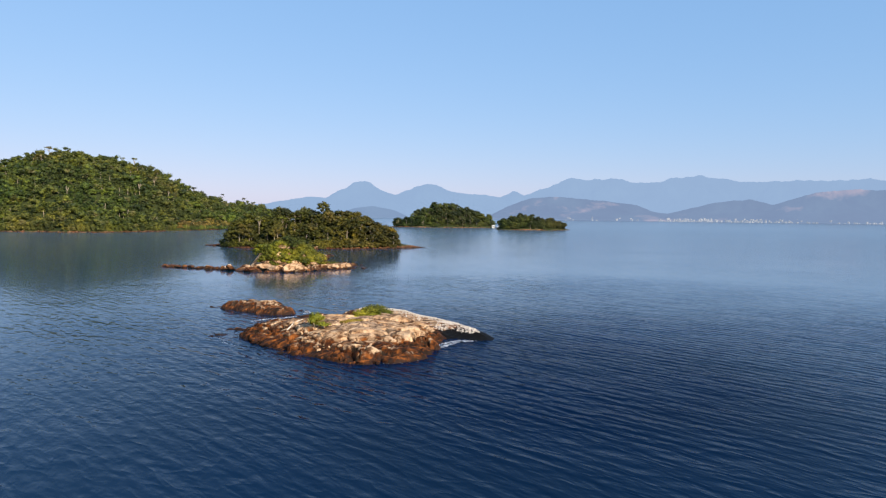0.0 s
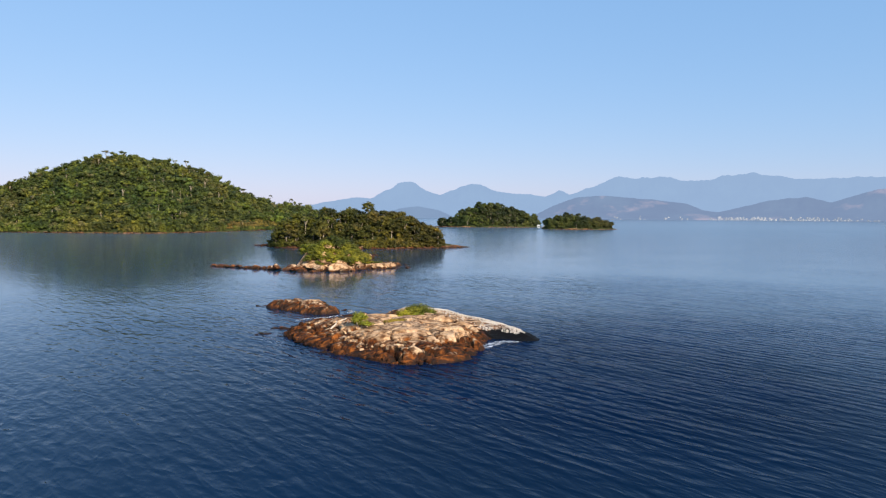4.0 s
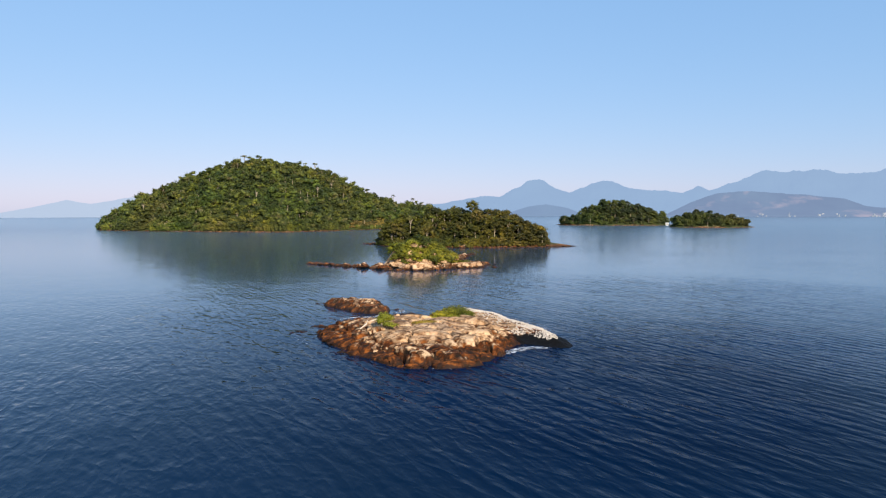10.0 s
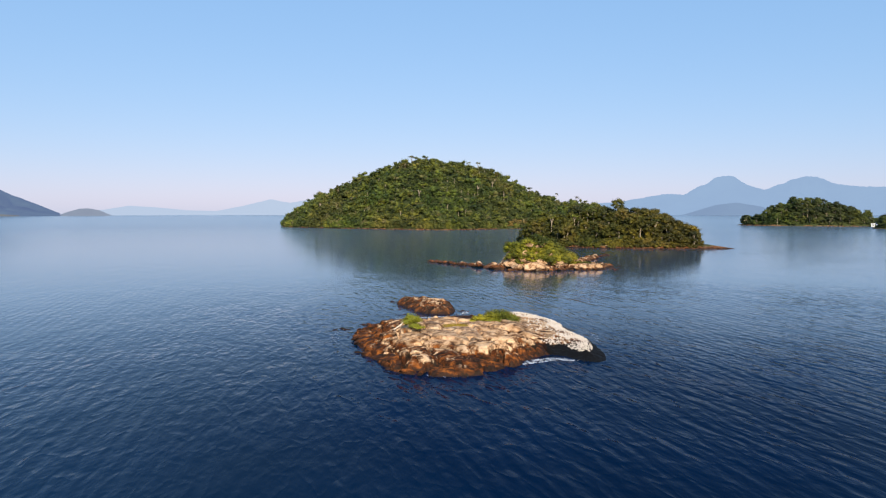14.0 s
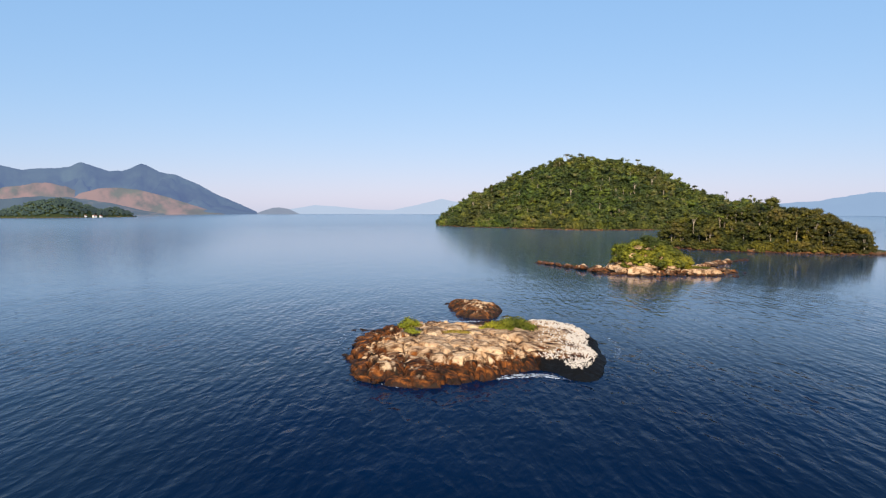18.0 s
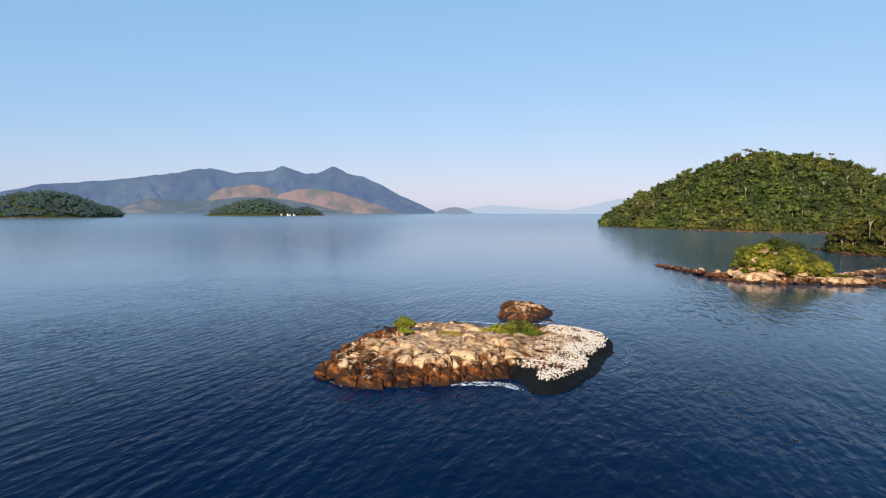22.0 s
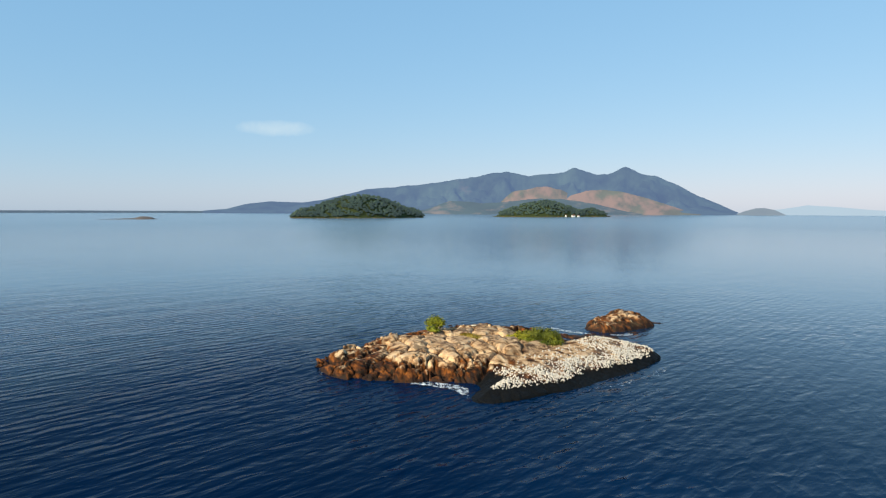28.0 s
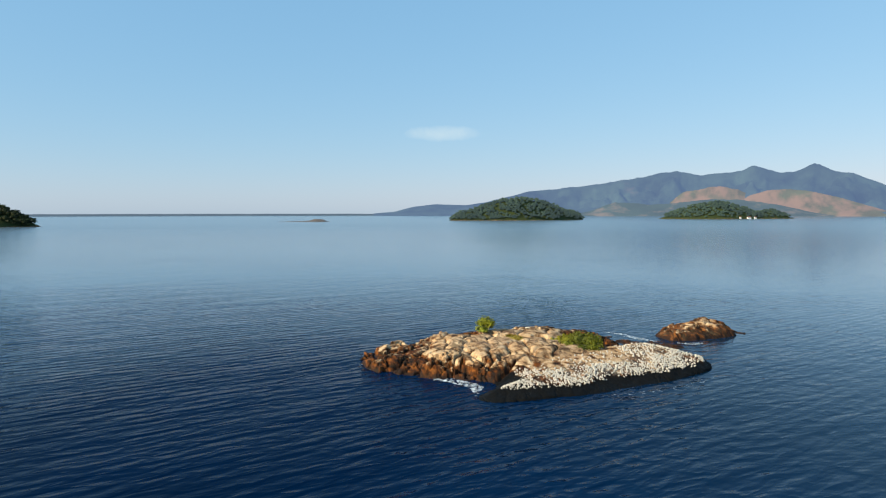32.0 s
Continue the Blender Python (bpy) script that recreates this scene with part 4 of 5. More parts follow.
def land_material(name, floor, rock, top=1.6, patch=0.25, uneven=3.0):
    """Rock at the shore that turns to leaf litter above it."""
    m = rock.copy()
    m.name = name
    nt = m.node_tree
    b = nt.nodes["Principled BSDF"]
    pos, xyz = place(nt)
    old = b.inputs["Base Color"].links[0].from_socket
    n = noise_tex(nt, pos, patch, 5.0, 0.6)
    z = math_node(nt, "ADD", xyz[2], math_node(nt, "MULTIPLY_ADD", n, uneven, -0.5 * uneven))
    litter = mix(nt, n, [c * 0.6 for c in floor], [c * 1.5 for c in floor])
    nt.links.new(mix(nt, span(nt, z, top, top + 0.9), old, litter), b.inputs["Base Color"])
    return m


LAND = land_material("wooded_shore", (0.035, 0.042, 0.014), SHORE_ROCK, 1.0)
LAND_FAR = land_material("wooded_far_shore", (0.038, 0.048, 0.016), FAR_ROCK, 0.3, 0.05, 5.0)


def joined_forest(name, spots, rng, mat, height, spread, leaf, count, label, lobes_each=5):
    """Woods too many to count: crowns of lobes and leaf sprays in one mesh."""
    vs, fs, n = [], [], 0
    lumps = value_noise([p[0] for p in spots], [p[1] for p in spots], 1 / 16.0, rng, 3)
    for p, lump in zip(spots, lumps):
        k = rng.uniform(0.75, 1.2) * (1 + 0.45 * lump)
        lobes = []
        for _ in range(lobes_each):
            w, r = rng.uniform(0, 2 * math.pi), spread * k * rng.uniform(0.1, 0.7)
            s = spread * k * rng.uniform(0.3, 0.62)
            lobes.append((p[0] + r * math.cos(w), p[1] + r * math.sin(w), p[2] + height * k * rng.uniform(0.25, 0.9), s, s, s * rng.uniform(0.6, 0.9)))
        v, q = leaf_cloud(lobes, count, leaf, rng, -0.2)
        cv, cf = cores(lobes, rng, 0.74)
        vs += [v, cv]
        fs += [np.concatenate([q[:, [0, 1, 2]], q[:, [0, 2, 3]]]) + n, cf + n + len(v)]
        n += len(v) + len(cv)
    ob = new(name, mesh(name, np.concatenate(vs), np.concatenate(fs), mat))
    return tagged(ob, label, "woods", kind="stuff")


TREES = [tree_data(40 + k, h, s, 0.25, 1000, LEAF) for k, (h, s) in enumerate([(9, 4.4), (8, 4.0), (10.5, 4.2), (7, 3.8), (9, 3.4), (6, 3.2)])]
TREES_DARK = [tree_data(50 + k, h, s, 0.38, 520, LEAF_DARK) for k, (h, s) in enumerate([(9, 4.2), (10, 4.0), (7.5, 3.8), (8.5, 3.2)])]
PALMS = [palm_data(60, 9.0), palm_data(61, 7.0)]
UMBRELLAS = [umbrella_data(64 + k, h) for k, h in enumerate((9.0, 11.0, 8.0))]
TREE_LABELS = ["broad leafy tree with a rounded crown in dense coastal woods", "leafy tree with a spreading crown on a wooded islet"]


def plant(spot, count, rng, group, lo=0.12, hi=0.8, scale=(0.75, 1.2), margin=0.06, kinds=TREES, reach=None):
    a, b = spot.ends
    for n in range(count):
        p = spot(a + (b - a) * rng.uniform(margin, reach or 1 - margin), rng.uniform(lo, hi))
        if p.z < 0.8:
            continue
        k = rng.uniform(*scale)
        m = Matrix.Translation(p) @ Matrix.Rotation(rng.uniform(0, 6.28), 4, "Z") @ Matrix.Diagonal((k, k, k * rng.uniform(0.85, 1.15), 1))
        make_tree("tree", kinds[n % len(kinds)], m, TREE_LABELS[n % 2], group)


# the islet of boulders with its mound of shrubs
rng = np.random.default_rng(71)
islet_b = islet("boulder_islet", SHORE_ROCK, [(-14, 2, 4, 6, 0.1), (-12, 0, 4, 8, 1.2), (-9, -2.5, 4, 13, 5.8), (-4, -3.5, 4, 14, 8.8), (2, -4, 4, 14, 9.4), (6, -3, 4, 13, 6.8), (9, -3, 4, 13, 3.8), (12, -2, 4, 11, 1.4), (19, -1, 3, 8, 1.0), (24, 0, 2, 5, 0.6), (28, 1, 2, 3, 0.1)],
                0, (30, 213), "small rocky islet with a mound of shrubs", rng, 0.6, 1.2)
SHRUBS = [tree_data(56 + k, 6.0, 3.4, 0.24, 1100, LEAF_MOUND) for k in range(2)]
for n in range(92):
    k = SHRUBS[n % 2]
    u, s = rng.uniform(-9.0, 12.5), rng.uniform(0.06, 0.72)
    p = islet_b(u, s)
    if p.z < 1.0:
        continue
    q = rng.uniform(0.42, 0.95)
    m = Matrix.Translation(p - Vector((0, 0, 1.5))) @ Matrix.Rotation(rng.uniform(0, 6.28), 4, "Z") @ Matrix.Diagonal((q * 1.1, q * 1.1, q, 1))
    make_tree("shrub", k, m, "dense bright green coastal shrub among boulders", "shrubs on the boulder islet")

for n in range(9):
    p = islet_b(rng.uniform(11, 19), rng.uniform(0.25, 0.6))
    q = rng.uniform(0.25, 0.42)
    make_tree("shrub", SHRUBS[n % 2], Matrix.Translation(p - Vector((0, 0, 0.5))) @ Matrix.Diagonal((q * 1.4, q * 1.4, q * 0.8, 1)), "low green shrub between pale boulders", "shrubs on the boulder islet")

BOULDERS = [boulder_mesh("boulder", np.random.default_rng(80 + k), SHORE_ROCK, (1.0, 0.85, 0.75), 0.8) for k in range(6)]
PALE_BOULDERS = [boulder_mesh("boulder", np.random.default_rng(95 + k), PALE_ROCK, (1.0, 0.85, 0.8), 0.85) for k in range(3)]
DARK_BOULDERS = [boulder_mesh("boulder", np.random.default_rng(86 + k), SKERRY_ROCK, (1.0, 0.8, 0.55), 0.8) for k in range(6)]


def boulder(x, y, z, size, turn, k, label="rounded pale granite boulder with a dark waterline", wide=1.0, dark=False, pale=False):
    ob = new("boulder", PALE_BOULDERS[k % 3] if pale else (DARK_BOULDERS if dark else BOULDERS)[k % 6])
    ob.matrix_basis = pose(x, y, z, 0, 0, turn) @ Matrix.Diagonal((size * wide, size, size, 1))
    return tagged(ob, "low dark rust-brown boulder awash at the waterline" if dark else label, "boulder", "boulders along the islet shore")


# a causeway of boulders out to the west, growing towards the mound
for n in range(24):
    s = n / 23
    x, y = -8 + 25 * s, 244 - 34 * s - 5 * s * (1 - s)
    size = rng.uniform(0.9, 2.1) * (0.85 + 0.8 * s)
    boulder(x + rng.normal(0, 0.6), y + rng.normal(0, 1.1), size * rng.uniform(0.05, 0.3), size, rng.uniform(0, 360), n, wide=rng.uniform(1.1, 1.7), dark=n % 5 in (0, 2, 3))
for n in range(30):
    s = n / 29
    x, y = 15 + 44.5 * s, 207.5 - 4.5 * math.sin(math.pi * min(1, s * 1.3)) + 9 * s * s
    size = rng.uniform(0.7, 2.4) * (1.0 if s < 0.75 else 0.8)
    boulder(x + rng.normal(0, 0.8), y + rng.normal(0, 1.4), size * rng.uniform(0.05, 0.4), size, rng.uniform(0, 360), n, wide=rng.uniform(1.0, 1.8), dark=n % 3 == 0)
boulder(28.8, 202.0, 1.0, 3.9, 10, 1, "large smooth pale granite boulder standing in the water", 1.3, pale=True)
boulder(34.5, 203.2, 0.4, 2.0, 70, 2, wide=1.3)
for n in range(16):
    boulder(16 + 40 * n / 15 + rng.normal(0, 1.2), 204.5 + 0.12 * n + rng.normal(0, 1.2), 0.0, rng.uniform(0.9, 1.9), rng.uniform(0, 360), n, wide=1.6, dark=True)
for n in range(26):
    u = rng.uniform(-13, 24)
    p = islet_b(u, rng.uniform(0.0, 0.14))
    size = rng.uniform(1.0, 2.4)
    boulder(p.x, p.y - 0.5, p.z + size * 0.12, size, rng.uniform(0, 360), n, wide=rng.uniform(1.0, 1.6), dark=n % 6 == 0)
for u, s, size in ((-9.0, 0.04, 2.6), (-4.0, 0.20, 2.2), (1.0, 0.06, 2.4), (5.5, 0.22, 2.8), (8.5, 0.12, 2.4), (-2.0, 0.36, 2.0), (3.0, 0.38, 2.2)):
    p = islet_b(u, s)
    boulder(p.x, p.y - 1.0, p.z + 0.9, size, rng.uniform(0, 360), int(size * 10), "pale granite boulder showing among the shrubs", 1.2, pale=True)
boulder(48.5, 208.5, 0.8, 3.0, 20, 3, wide=1.7, pale=True)
boulder(44.0, 207.5, 0.7, 2.6, 140, 4, wide=1.5, pale=True)
boulder(23.0, 206.0, 0.8, 2.7, 80, 5, wide=1.3, pale=True)
for n in range(14):
    boulder(43 + 14 * n / 13 + rng.normal(0, 0.5), 224 - 4 * n / 13 + rng.normal(0, 0.8), 0.5, rng.uniform(1.1, 2.2), rng.uniform(0, 360), n, wide=1.4)
# an arm that runs back behind the mound and sinks into a dark reef
for n in range(15):
    k = n / 14
    boulder(47 + 14 * k + rng.normal(0, 0.7), 230 + 33 * k + rng.normal(0, 1.0), 0.5 - 0.3 * k, rng.uniform(1.4, 2.6), rng.uniform(0, 360), n, wide=1.4, pale=n % 3 == 0)
for n in range(7):
    boulder(61 + 10 * n / 6, 265 + 18 * n / 6 + rng.normal(0, 0.8), 0.05, rng.uniform(1.0, 1.7), rng.uniform(0, 360), n, wide=1.7, dark=True)

# the wooded islet behind it
rng = np.random.default_rng(72)
islet_c = islet("wooded_islet", LAND, [(-60, -2, 0, 2, 0.2), (-52, -14, 2, 14, 6), (-40, -22, 3, 24, 12), (-20, -28, 3, 28, 15.5), (0, -28, 2, 28, 16), (18, -25, 2, 26, 14), (33, -18, 0, 20, 8), (44, -11, 0, 12, 2.5), (56, -5, -1, 4, 1.0), (62, -1, -1, 0, 0.1)],
                -26, (95, 360), "steep little islet with a rocky shore under dense woods", rng, 0.5, 1.5)
spots = [islet_c(rng.uniform(-58, 46), 0.6 * rng.uniform(0.05, 1.0) ** 1.4) for _ in range(620)]
spots += [islet_c(rng.uniform(-58, 48), rng.uniform(0.01, 0.09)) for _ in range(260)]
joined_forest("undergrowth", [p - Vector((0, 0, 0.8)) for p in spots if p.z > 0.6], rng, LEAF, 3.0, 2.3, 0.30, 110, "dense green undergrowth down to the rocky shore", 3)
plant(islet_c, 165, rng, "trees on the wooded islet", 0.08, 0.62, (0.7, 1.1), 0.05, TREES, 0.84)

for n in range(46):
    u = -57 + 116 * n / 45
    p = islet_c(u + rng.normal(0, 1), rng.uniform(0.0, 0.02))
    boulder(p.x, p.y, 0.1, rng.uniform(0.7, 1.7), rng.uniform(0, 360), n, "rounded pale granite boulder at a wooded shore", rng.uniform(1.1, 1.8), n % 4 != 0)

for x, y, size in ((39.5, 391, 2.2), (37.6, 395, 1.6), (41.5, 397, 2.6), (35.8, 398, 1.2), (44.0, 402, 2.2)):
    boulder(x, y, 0.3, size, 31 * size, int(x), wide=1.5, dark=True)

for n in range(9):
    p = islet_c(rng.uniform(-38, 34), rng.uniform(0.12, 0.45))
    q = rng.uniform(0.62, 0.9)
    make_tree("tree", UMBRELLAS[n % 3], Matrix.Translation(p) @ Matrix.Rotation(rng.uniform(0, 6), 4, "Z") @ Matrix.Diagonal((q * 0.8, q * 0.8, q * 1.1, 1)),
              "tall pale-trunked tree with an open flat crown", "trees on the wooded islet")

islet("rock_ledge", SKERRY_ROCK, [(-16, -1, 0, 1, 0.1), (-8, -4, 0, 4, 1.6), (4, -4, 0, 4, 1.9), (12, -3, 0, 3, 1.0), (17, -1, 0, 1, 0.1)],
      -8, (151, 490), "low dark ledge off the end of a wooded islet", rng, 0.6, 1.2, "rock")

# the long green hill
rng = np.random.default_rng(73)
hill = islet("hill_island", LAND_FAR, [(-222, 855, 870, 885, 1), (-208, 815, 870, 920, 13), (-180, 785, 870, 950, 27), (-140, 750, 868, 980, 50), (-90, 712, 868, 1000, 70), (-40, 682, 870, 1010, 84), (-5, 668, 870, 1010, 83),
                                     (35, 690, 868, 1005, 74), (75, 722, 868, 1000, 57), (115, 765, 872, 990, 38), (150, 795, 880, 980, 28), (185, 812, 885, 970, 24), (215, 835, 890, 950, 16), (240, 868, 890, 910, 1)],
             0, (0, 0), "large round forested hill island with a narrow rocky shore", rng, 0.6, 4.0, "island", 6.0)
spots = [p for p in (hill(rng.uniform(-219, 236), rng.uniform(0.001, 0.03)) for _ in range(1000)) if p.z > 0.1]
for n in range(5000):
    p = hill(rng.uniform(-219, 236), 0.57 * rng.uniform(0.0, 1.0) ** 1.1 + 0.003)
    if p.z > 0.8:
        spots.append(p)
tall = [p for p in (hill(rng.uniform(-215, 230), 0.57 * rng.uniform(0.02, 1.0)) for _ in range(900)) if p.z > 3]


def on_bank(p):
    """The dry low bank at the eastern foot of the hill."""
    return 50 < p.x < 158 and p.z < 12 - 0.13 * abs(p.x - 105)


spots, tall = [p for p in spots if not on_bank(p)], [p for p in tall if not on_bank(p)]
shore = []
for n in range(1500):
    u = rng.uniform(-219, 236)
    low, high = hill(u, 0.0), hill(u, 1 / 59)
    if math.sin(u * 0.11) + math.sin(u * 0.29 + 1.0) < 1.15:
        shore.append(low.lerp(high, rng.uniform(0.32, 1.0)))
joined_forest("shore_scrub", shore, rng, LEAF_FAR, 3.2, 2.3, 0.42, 44, "low green scrub crowding down to a rocky shore", 3)
bank = []
for n in range(1400):
    p = hill(rng.uniform(50, 158), rng.uniform(0.01, 0.10))
    if on_bank(p) and len(bank) < 300:
        bank.append(p)
joined_forest("dry_scrub", bank, rng, SCRUB, 2.6, 2.6, 0.42, 60, "dry straw-coloured scrub on a low bank above the shore", 3)
broad = [p for p in (hill(rng.uniform(-205, 225), 0.57 * rng.uniform(0.02, 1.0)) for _ in range(190)) if p.z > 3]
joined_forest("hill_forest", broad, rng, LEAF_FAR, 9.5, 6.6, 0.55, 300, "broad dark crowns standing out of the hill forest", 7)
joined_forest("hill_forest", tall, rng, LEAF_FAR, 8.5, 4.6, 0.5, 130, "taller rounded crowns rising out of the hill forest", 4)
joined_forest("hill_forest", spots, rng, LEAF_FAR, 5.5, 3.2, 0.46, 84, "dense mixed green forest covering the hill", 3)


def pale_trunks(name, spots, rng, label, tall=(6.5, 10.5), thick=0.16):
    """Bare sunlit trunks that show between the crowns."""
    pieces = []
    for p in spots:
        h, a = rng.uniform(*tall), rng.normal(scale=0.7, size=2)
        pieces.append(tube([(p[0], p[1], p[2] - 1), (p[0] + a[0] * 0.4, p[1] + a[1] * 0.4, p[2] + h * 0.5), (p[0] + a[0], p[1] + a[1], p[2] + h)], [thick * 1.4, thick, thick * 0.5], 4))
        if rng.uniform() < 0.4:
            b = rng.normal(scale=1.4, size=2)
            pieces.append(tube([(p[0] + a[0] * 0.5, p[1] + a[1] * 0.5, p[2] + h * 0.6), (p[0] + b[0], p[1] + b[1], p[2] + h * 1.02)], [thick * 0.7, thick * 0.3], 4))
    v, f = join(pieces)
    tagged(new(name, mesh(name, v, f, BARK)), label, "tree trunks", kind="stuff")


pale_trunks("forest_trunks", [hill(rng.uniform(-205, 225), rng.uniform(0.01, 0.5)) for _ in range(120)], rng, "pale sunlit trunks among hill trees", (5.5, 8.5), 0.21)
for u, s, k, q in [(146, 0.5, 0, 1.7), (171, 0.5, 1, 2.2), (163, 0.51, 0, 1.25)]:
    p = hill(u, s)
    make_tree("palm_tree", PALMS[k], Matrix.Translation(p) @ Matrix.Diagonal((q * 0.85, q * 0.85, q, 1)), "tall slender palm standing above the ridge", "palms on the ridge")
for n in range(26):
    p = hill(rng.uniform(-190, 200), rng.uniform(0.06, 0.5))
    q = rng.uniform(0.95, 1.4)
    make_tree("tree", UMBRELLAS[n % 3] if n % 3 == 0 else TREES[n % 6], Matrix.Translation(p) @ Matrix.Rotation(rng.uniform(0, 6), 4, "Z") @ Matrix.Diagonal((q * 0.8, q * 0.8, q * 1.15, 1)),
              "tall pale-trunked tree standing above the forest", "emergent trees on the hill")

for n in range(17):
    p = hill(rng.uniform(-95, 60) if n % 2 else rng.uniform(-190, 140), rng.uniform(0.45, 0.51))
    q = rng.uniform(0.6, 1.05)
    make_tree("tree", UMBRELLAS[n % 3], Matrix.Translation(p) @ Matrix.Rotation(rng.uniform(0, 6), 4, "Z") @ Matrix.Diagonal((q, q, q * 1.1, 1)),
              "slender flat-topped tree standing against the sky on the ridge", "emergent trees on the hill")

for n in range(44):
    p = hill(rng.uniform(-212, 225), rng.uniform(0.0, 0.006))
    q = rng.uniform(1.0, 2.6)
    part("shore_rock", (BOULDERS if n % 3 else DARK_BOULDERS)[n % 6], hill.land).matrix_basis = pose(p.x, p.y - 1, 0.3, 0, 0, rng.uniform(0, 360)) @ Matrix.Diagonal((q * 1.7, q, q, 1))

# the two islets further off
rng = np.random.default_rng(74)
islet_d = islet("twin_islet", LAND_FAR, [(-88, -4, 0, 4, 0.3), (-70, -16, 0, 18, 5), (-50, -26, 0, 30, 13), (-20, -34, 2, 36, 25), (5, -34, 2, 36, 28), (30, -32, 0, 34, 22), (55, -26, 0, 28, 13), (70, -14, 0, 16, 4), (78, -3, 0, 3, 0.3)],
                -25, (478, 870), "rounded wooded islet with a pale rocky shore", rng, 0.5, 2.5)
spots = [islet_d(rng.uniform(-82, 74), rng.uniform(0.01, 0.6)) for _ in range(950)]
joined_forest("undergrowth", [p - Vector((0, 0, 0.6)) for p in spots if p.z > 0.9], rng, LEAF_DARK, 5.5, 3.3, 0.6, 64, "dense dark undergrowth on the twin islet", 3)
plant(islet_d, 95, rng, "trees on the twin islet", 0.02, 0.58, (0.95, 1.55), 0.03, TREES_DARK)
islet_e = islet("twin_islet", LAND_FAR, [(-50, -3, 0, 3, 0.4), (-42, -16, 0, 18, 8), (-20, -24, 0, 26, 14), (5, -24, 0, 26, 15), (25, -18, 0, 20, 10), (40, -10, 0, 12, 3), (52, -3, 0, 3, 0.3)],
                -25, (517, 705), "smaller wooded islet with a pale rocky tip", rng, 0.5, 2.5)
spots = [islet_e(rng.uniform(-46, 42), rng.uniform(0.01, 0.6)) for _ in range(520)]
joined_forest("undergrowth", [p - Vector((0, 0, 0.6)) for p in spots if p.z > 0.9], rng, LEAF_DARK, 5.0, 3.0, 0.55, 64, "dense dark undergrowth on the smaller twin islet", 3)
plant(islet_e, 48, rng, "trees on the smaller twin islet", 0.02, 0.58, (0.75, 1.15), 0.05, TREES_DARK)

# islets to the west
rng = np.random.default_rng(75)
islet_g = islet("distant_islet", LAND_FAR, [(-185, -5, 0, 5, 0.5), (-150, -40, 0, 45, 12), (-110, -60, 0, 60, 20), (-50, -80, 0, 80, 40), (10, -85, 0, 85, 49), (70, -80, 0, 80, 40), (120, -60, 0, 60, 24), (160, -40, 0, 40, 8), (182, -5, 0, 5, 0.5)],
                92, (-1345, 747), "distant dark green wooded islet with a pale shore", rng, 0.5, 6.0, relief=7.0)
spots = [islet_g(rng.uniform(-172, 172), rng.uniform(0.02, 0.66)) for _ in range(700)]
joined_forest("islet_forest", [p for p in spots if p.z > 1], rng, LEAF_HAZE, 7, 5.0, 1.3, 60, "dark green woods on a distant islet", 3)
islet_f = islet("distant_islet", LAND_FAR, [(-199, -5, 0, 5, 0.5), (-164, -40, 0, 40, 17), (-105, -65, 0, 65, 33), (-35, -75, 0, 75, 45), (35, -65, 0, 65, 33), (82, -50, 0, 50, 14), (123, -50, 0, 50, 22), (164, -32, 0, 32, 12), (193, -4, 0, 4, 0.5)],
                78, (-1356, 1391), "distant low wooded islet with a white house at its shore", rng, 0.5, 6.0, relief=6.0)
spots = [islet_f(rng.uniform(-182, 178), rng.uniform(0.02, 0.66)) for _ in range(620)]
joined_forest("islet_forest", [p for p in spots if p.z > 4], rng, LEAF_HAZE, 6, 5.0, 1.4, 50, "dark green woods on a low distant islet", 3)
islet_h = islet("distant_islet", LAND_FAR, [(-110, -5, 0, 5, 0.5), (-80, -30, 0, 30, 16), (-30, -45, 0, 45, 32), (20, -45, 0, 45, 31), (62, -32, 0, 32, 21), (88, -17, 0, 17, 8), (101, -3, 0, 3, 0.4)],
                85, (-972, -268), "dark wooded islet with a low rocky point", rng, 0.5, 4.0)
spots = [islet_h(rng.uniform(-100, 94), rng.uniform(0.02, 0.66)) for _ in range(460)]
joined_forest("islet_forest", [p for p in spots if p.z > 1], rng, LEAF_DARK, 6.5, 4.0, 1.0, 70, "dark green woods on a low islet", 3)
islet("rock_stack", STACK_ROCK, [(-60, -2, 0, 2, 0.2), (-30, -6, 0, 6, 0.9), (5, -10, 0, 10, 2.0), (15, -14, 0, 14, 5.5), (34, -14, 0, 14, 5.0), (42, -6, 0, 6, 1.0), (48, -2, 0, 2, 0.1)],
      95, (-1268, 240), "low bare rocks far out in the bay", rng, 0.6, 1.5, "rock")


# ---- houses and small works on the shores ----
def box(x0, x1, y0, y1, z0, z1):
    v = [(x, y, z) for x in (x0, x1) for y in (y0, y1) for z in (z0, z1)]
    return v, [(0, 1, 3, 2), (4, 6, 7, 5), (0, 4, 5, 1), (2, 3, 7, 6), (0, 2, 6, 4), (1, 5, 7, 3)]


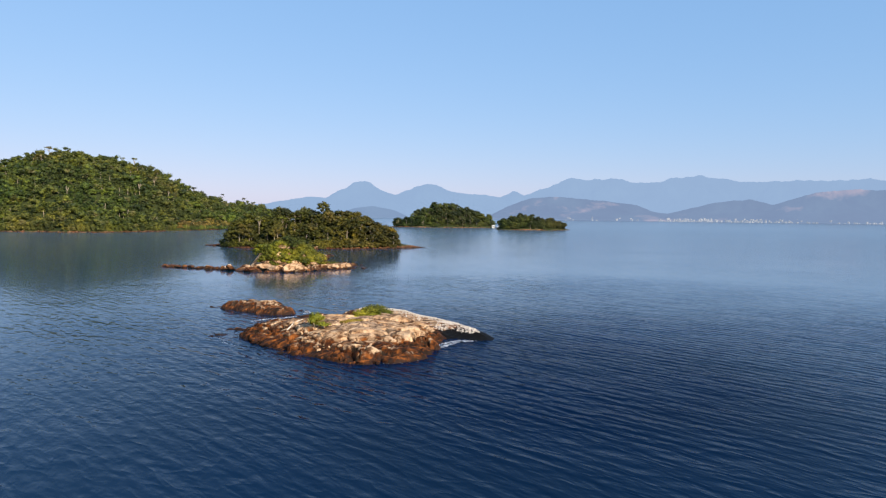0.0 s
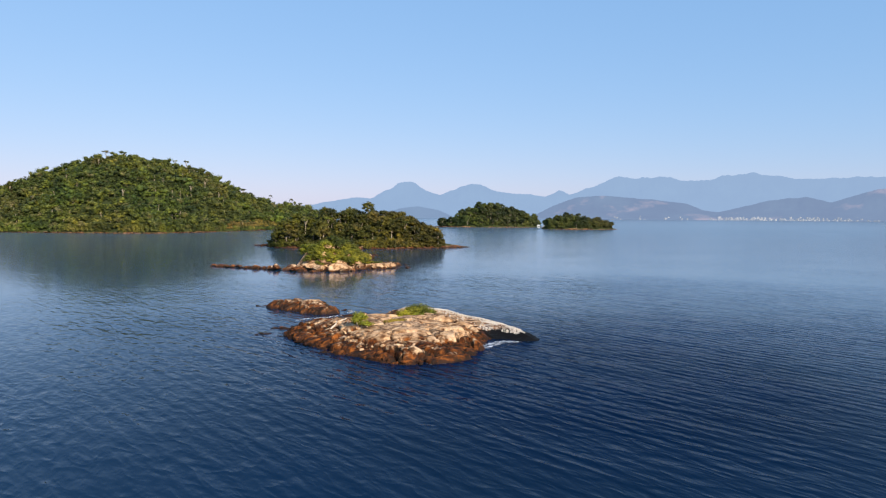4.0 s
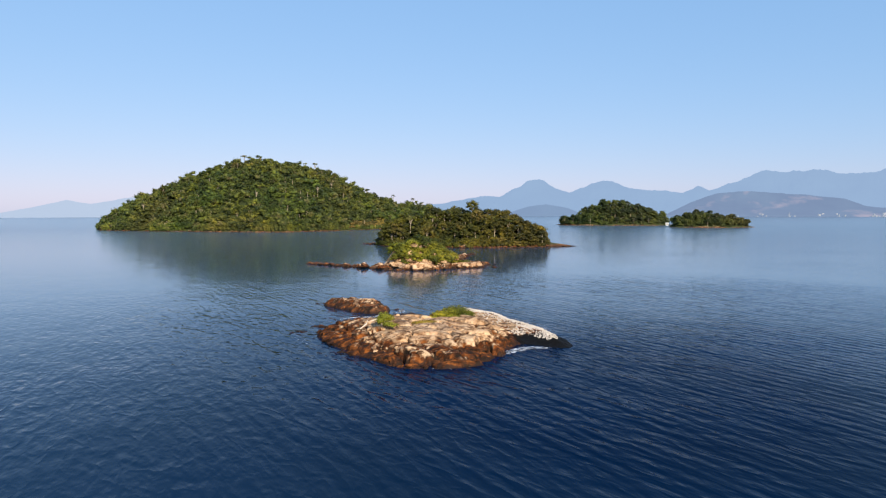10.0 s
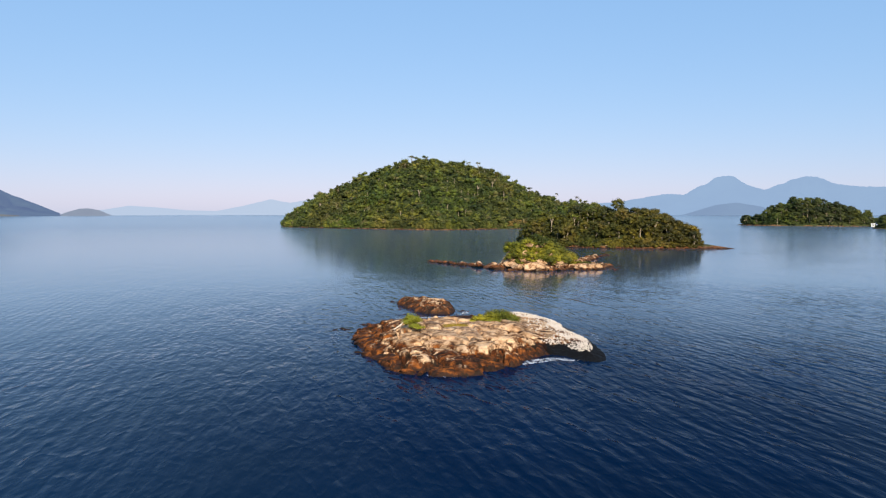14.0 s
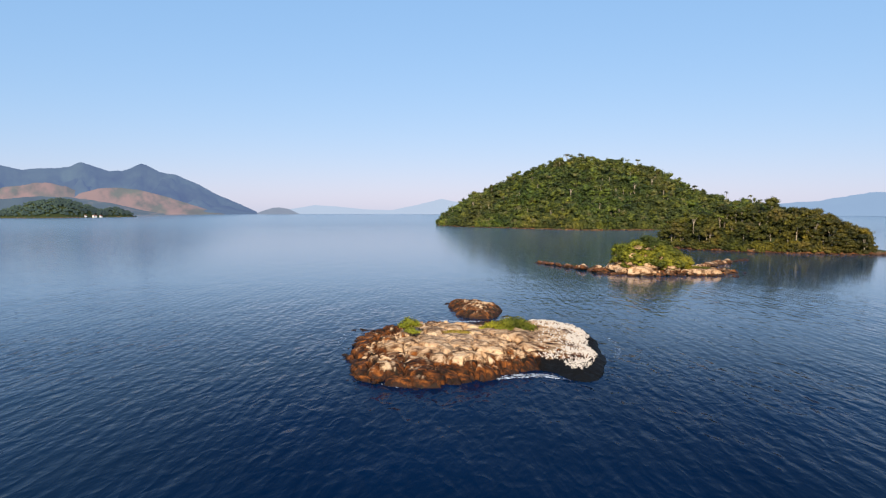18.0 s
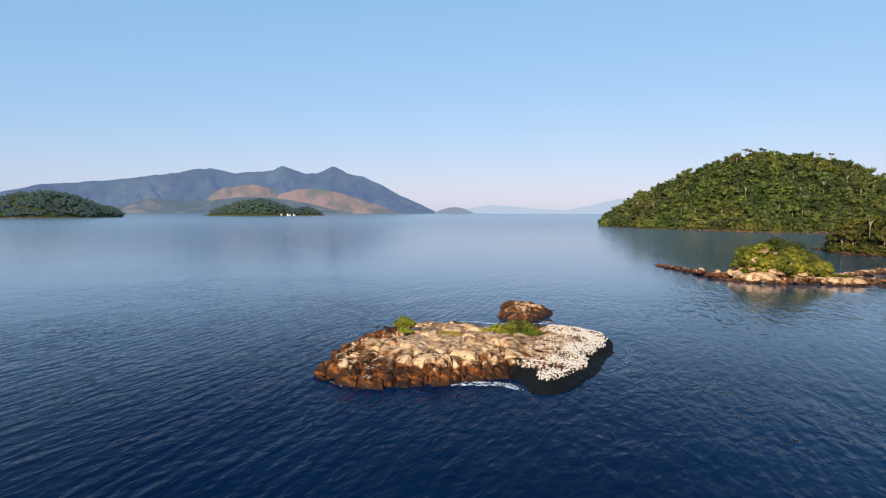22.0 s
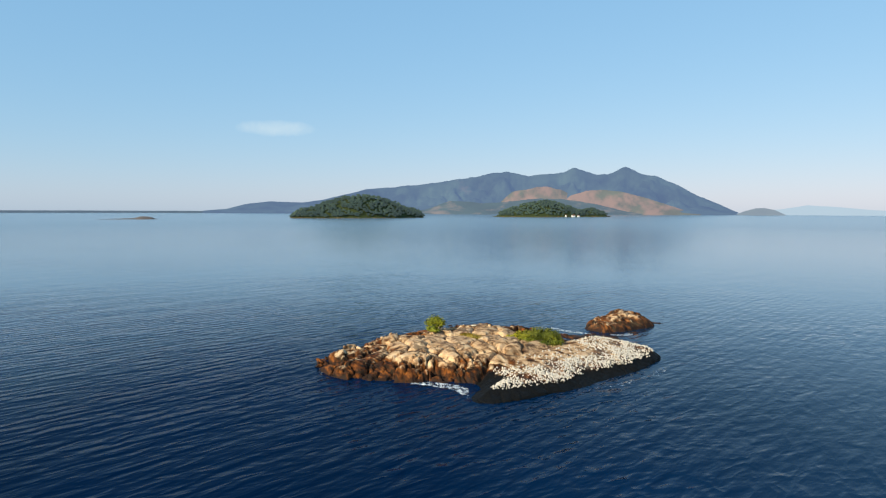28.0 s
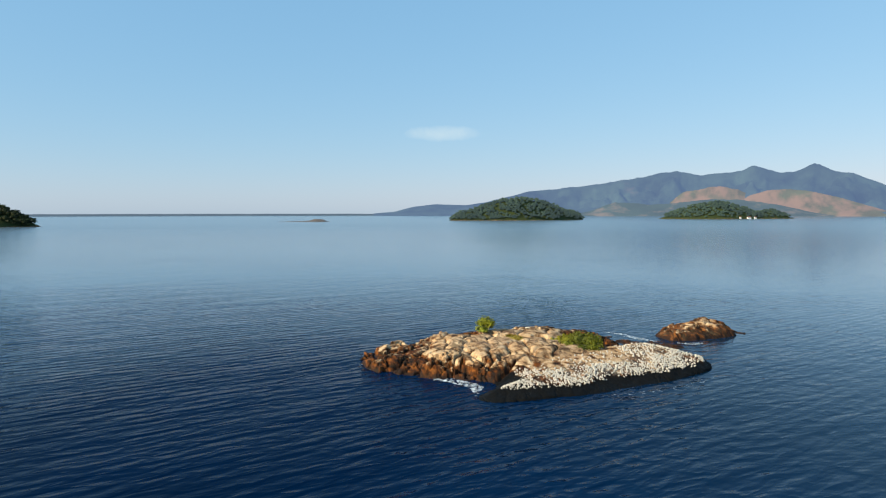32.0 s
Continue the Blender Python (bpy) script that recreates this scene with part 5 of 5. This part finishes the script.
def house(m, wide, deep, high, label, windows=3, roof=TILE):
    """A small rendered house with a pitched tile roof, windows and a door in its front (towards -y)."""
    ob = new("house")
    ob.matrix_basis = m
    v, f = box(-wide / 2, wide / 2, -deep / 2, deep / 2, -2.0, high)
    part("wall", mesh("wall", v, f, WALL), ob, "white rendered wall")
    e, r = 0.5, high + deep * 0.28
    a, b, c = wide / 2 + e, deep / 2 + e, high - 0.1
    rv = [(-a, -b, c), (a, -b, c), (a, 0, r), (-a, 0, r), (-a, b, c), (a, b, c), (-a, -b, c + 0.25), (a, -b, c + 0.25), (a, 0, r + 0.25), (-a, 0, r + 0.25), (-a, b, c + 0.25), (a, b, c + 0.25)]
    rf = [(0, 3, 2, 1), (3, 4, 5, 2), (6, 7, 8, 9), (9, 8, 11, 10), (0, 1, 7, 6), (4, 10, 11, 5), (0, 6, 9, 3), (3, 9, 10, 4), (1, 2, 8, 7), (2, 5, 11, 8)]
    part("roof", mesh("roof", rv, rf, roof), ob, "terracotta tile roof" if roof is TILE else "weathered pale roof")
    for k in range(windows):
        x = -wide / 2 + wide * (k + 0.5) / windows
        v, f = box(x - 0.6, x + 0.6, -deep / 2 - 0.05, -deep / 2 + 0.05, 1.0, 2.3) if k != 1 else box(x - 0.5, x + 0.5, -deep / 2 - 0.05, -deep / 2 + 0.05, 0.0, 2.1)
        part("door" if k == 1 else "window", mesh("opening", v, f, GLASS), ob)
    return tagged(ob, label, "house")


house(pose(-1282, 1392, 2.0, 0, 0, 78), 9, 5, 2.8, "white house at the shore of a wooded islet", 5)
house(pose(-1281, 1412, 2.0, 0, 0, 78), 5, 4, 2.4, "small white outbuilding beside a shore house")
house(pose(-1287, 1368, 3.0, 0, 0, 72), 4, 3, 2.2, "small white house among trees by the shore")
house(pose(532, 822, 0.8, 0, 0, -28), 3.4, 3, 1.9, "small white house on the low point of an islet", 3, WALL)


def footbridge():
    """A low wooden footbridge across the gap between the twin islets."""
    a, b = Vector((545, 826, 0)), Vector((476, 728, 0))
    ob = new("footbridge")
    d = b - a
    ob.matrix_basis = Matrix.Translation(a) @ Matrix.Rotation(math.atan2(d.y, d.x), 4, "Z")
    v, f = box(0, d.length, -1.0, 1.0, 2.0, 2.5)
    part("deck", mesh("deck", v, f, BARK), ob)
    post = mesh("post", *box(-0.25, 0.25, -0.9, 0.9, -2.0, 2.0), BARK)
    for k in range(11):
        part("post", post, ob).location = (4 + k * (d.length - 8) / 10, 0, 0)
    v, f = join([box(0, d.length, s - 0.06, s + 0.06, 3.3, 3.45) for s in (-0.9, 0.9)])
    part("rail", mesh("rail", v, f, BARK), ob)
    tagged(ob, "long low wooden footbridge between two islets", "bridge")


footbridge()


def town():
    """Pale houses strewn along the far shore."""
    rng = np.random.default_rng(91)
    pieces = []
    for n in range(240):
        az = radians(rng.choice([rng.uniform(-57.5, -47.5), rng.uniform(-64, -57), rng.uniform(-46, -38)], p=[0.75, 0.15, 0.10]))
        r = 2715 - 14 + 60 * rng.uniform() ** 1.8
        w, d, h = rng.uniform(3, 9), rng.uniform(4, 6), rng.uniform(2.0, 4.5)
        x, y, z = math.sin(-az) * r - 7, math.cos(az) * r - 5, max(0, (r - 2715)) * 0.25
        pieces.append(box(x - w / 2, x + w / 2, y - d / 2, y + d / 2, z - 4, z + h))
    v, f = join(pieces)
    ob = new("far_town", mesh("far_town", v, f, TOWN))
    tagged(ob, "small pale houses of a town along the far shore", "town", kind="stuff")


town()


# ---- one thin cloud ----
def cloud(bearing, height, wide, tall, label):
    m, nt, b = material("thin_cloud")
    out = nt.nodes["Material Output"]
    c = nt.nodes.new("ShaderNodeTexCoord")
    s = nt.nodes.new("ShaderNodeSeparateXYZ")
    nt.links.new(c.outputs["Object"], s.inputs[0])
    u = math_node(nt, "DIVIDE", s.outputs[0], wide / 2)
    w = math_node(nt, "DIVIDE", s.outputs[2], tall / 2)
    e = math_node(nt, "ADD", math_node(nt, "MULTIPLY", u, u), math_node(nt, "MULTIPLY", w, w))
    n = noise_tex(nt, c.outputs["Object"], 0.012, 5.0, 0.6)
    e = math_node(nt, "SUBTRACT", math_node(nt, "MULTIPLY_ADD", n, 0.9, 0.35), e)
    # the cloud's sunlit white is put in as a constant glow
    glow = add(nt, "ShaderNodeEmission", Color=(0.86, 0.88, 0.92, 1.0), Strength=0.74)
    clear = nt.nodes.new("ShaderNodeBsdfTransparent")
    mx = nt.nodes.new("ShaderNodeMixShader")
    nt.links.new(math_node(nt, "MULTIPLY", span(nt, e, 0.0, 0.9), 0.38), mx.inputs[0])
    nt.links.new(clear.outputs[0], mx.inputs[1])
    nt.links.new(glow.outputs[0], mx.inputs[2])
    nt.links.new(mx.outputs[0], out.inputs["Surface"])
    a = radians(bearing)
    us, ws = np.meshgrid(np.linspace(-0.5, 0.5, 12), np.linspace(-0.5, 0.5, 6), indexing="ij")
    v = np.stack([us * wide, 0.15 * wide * us * us, ws * tall], -1).reshape(-1, 3)
    ob = new("backdrop_cloud", mesh("cloud", v, grid_faces(12, 6), m, True))
    ob.matrix_basis = Matrix.Translation((-math.sin(a) * 4700, math.cos(a) * 4700, height)) @ Matrix.Rotation(a, 4, "Z")
    tagged(ob, label, "cloud", kind="structure")


cloud(69.2, 575, 640, 130, "small thin white cloud in a blue sky")
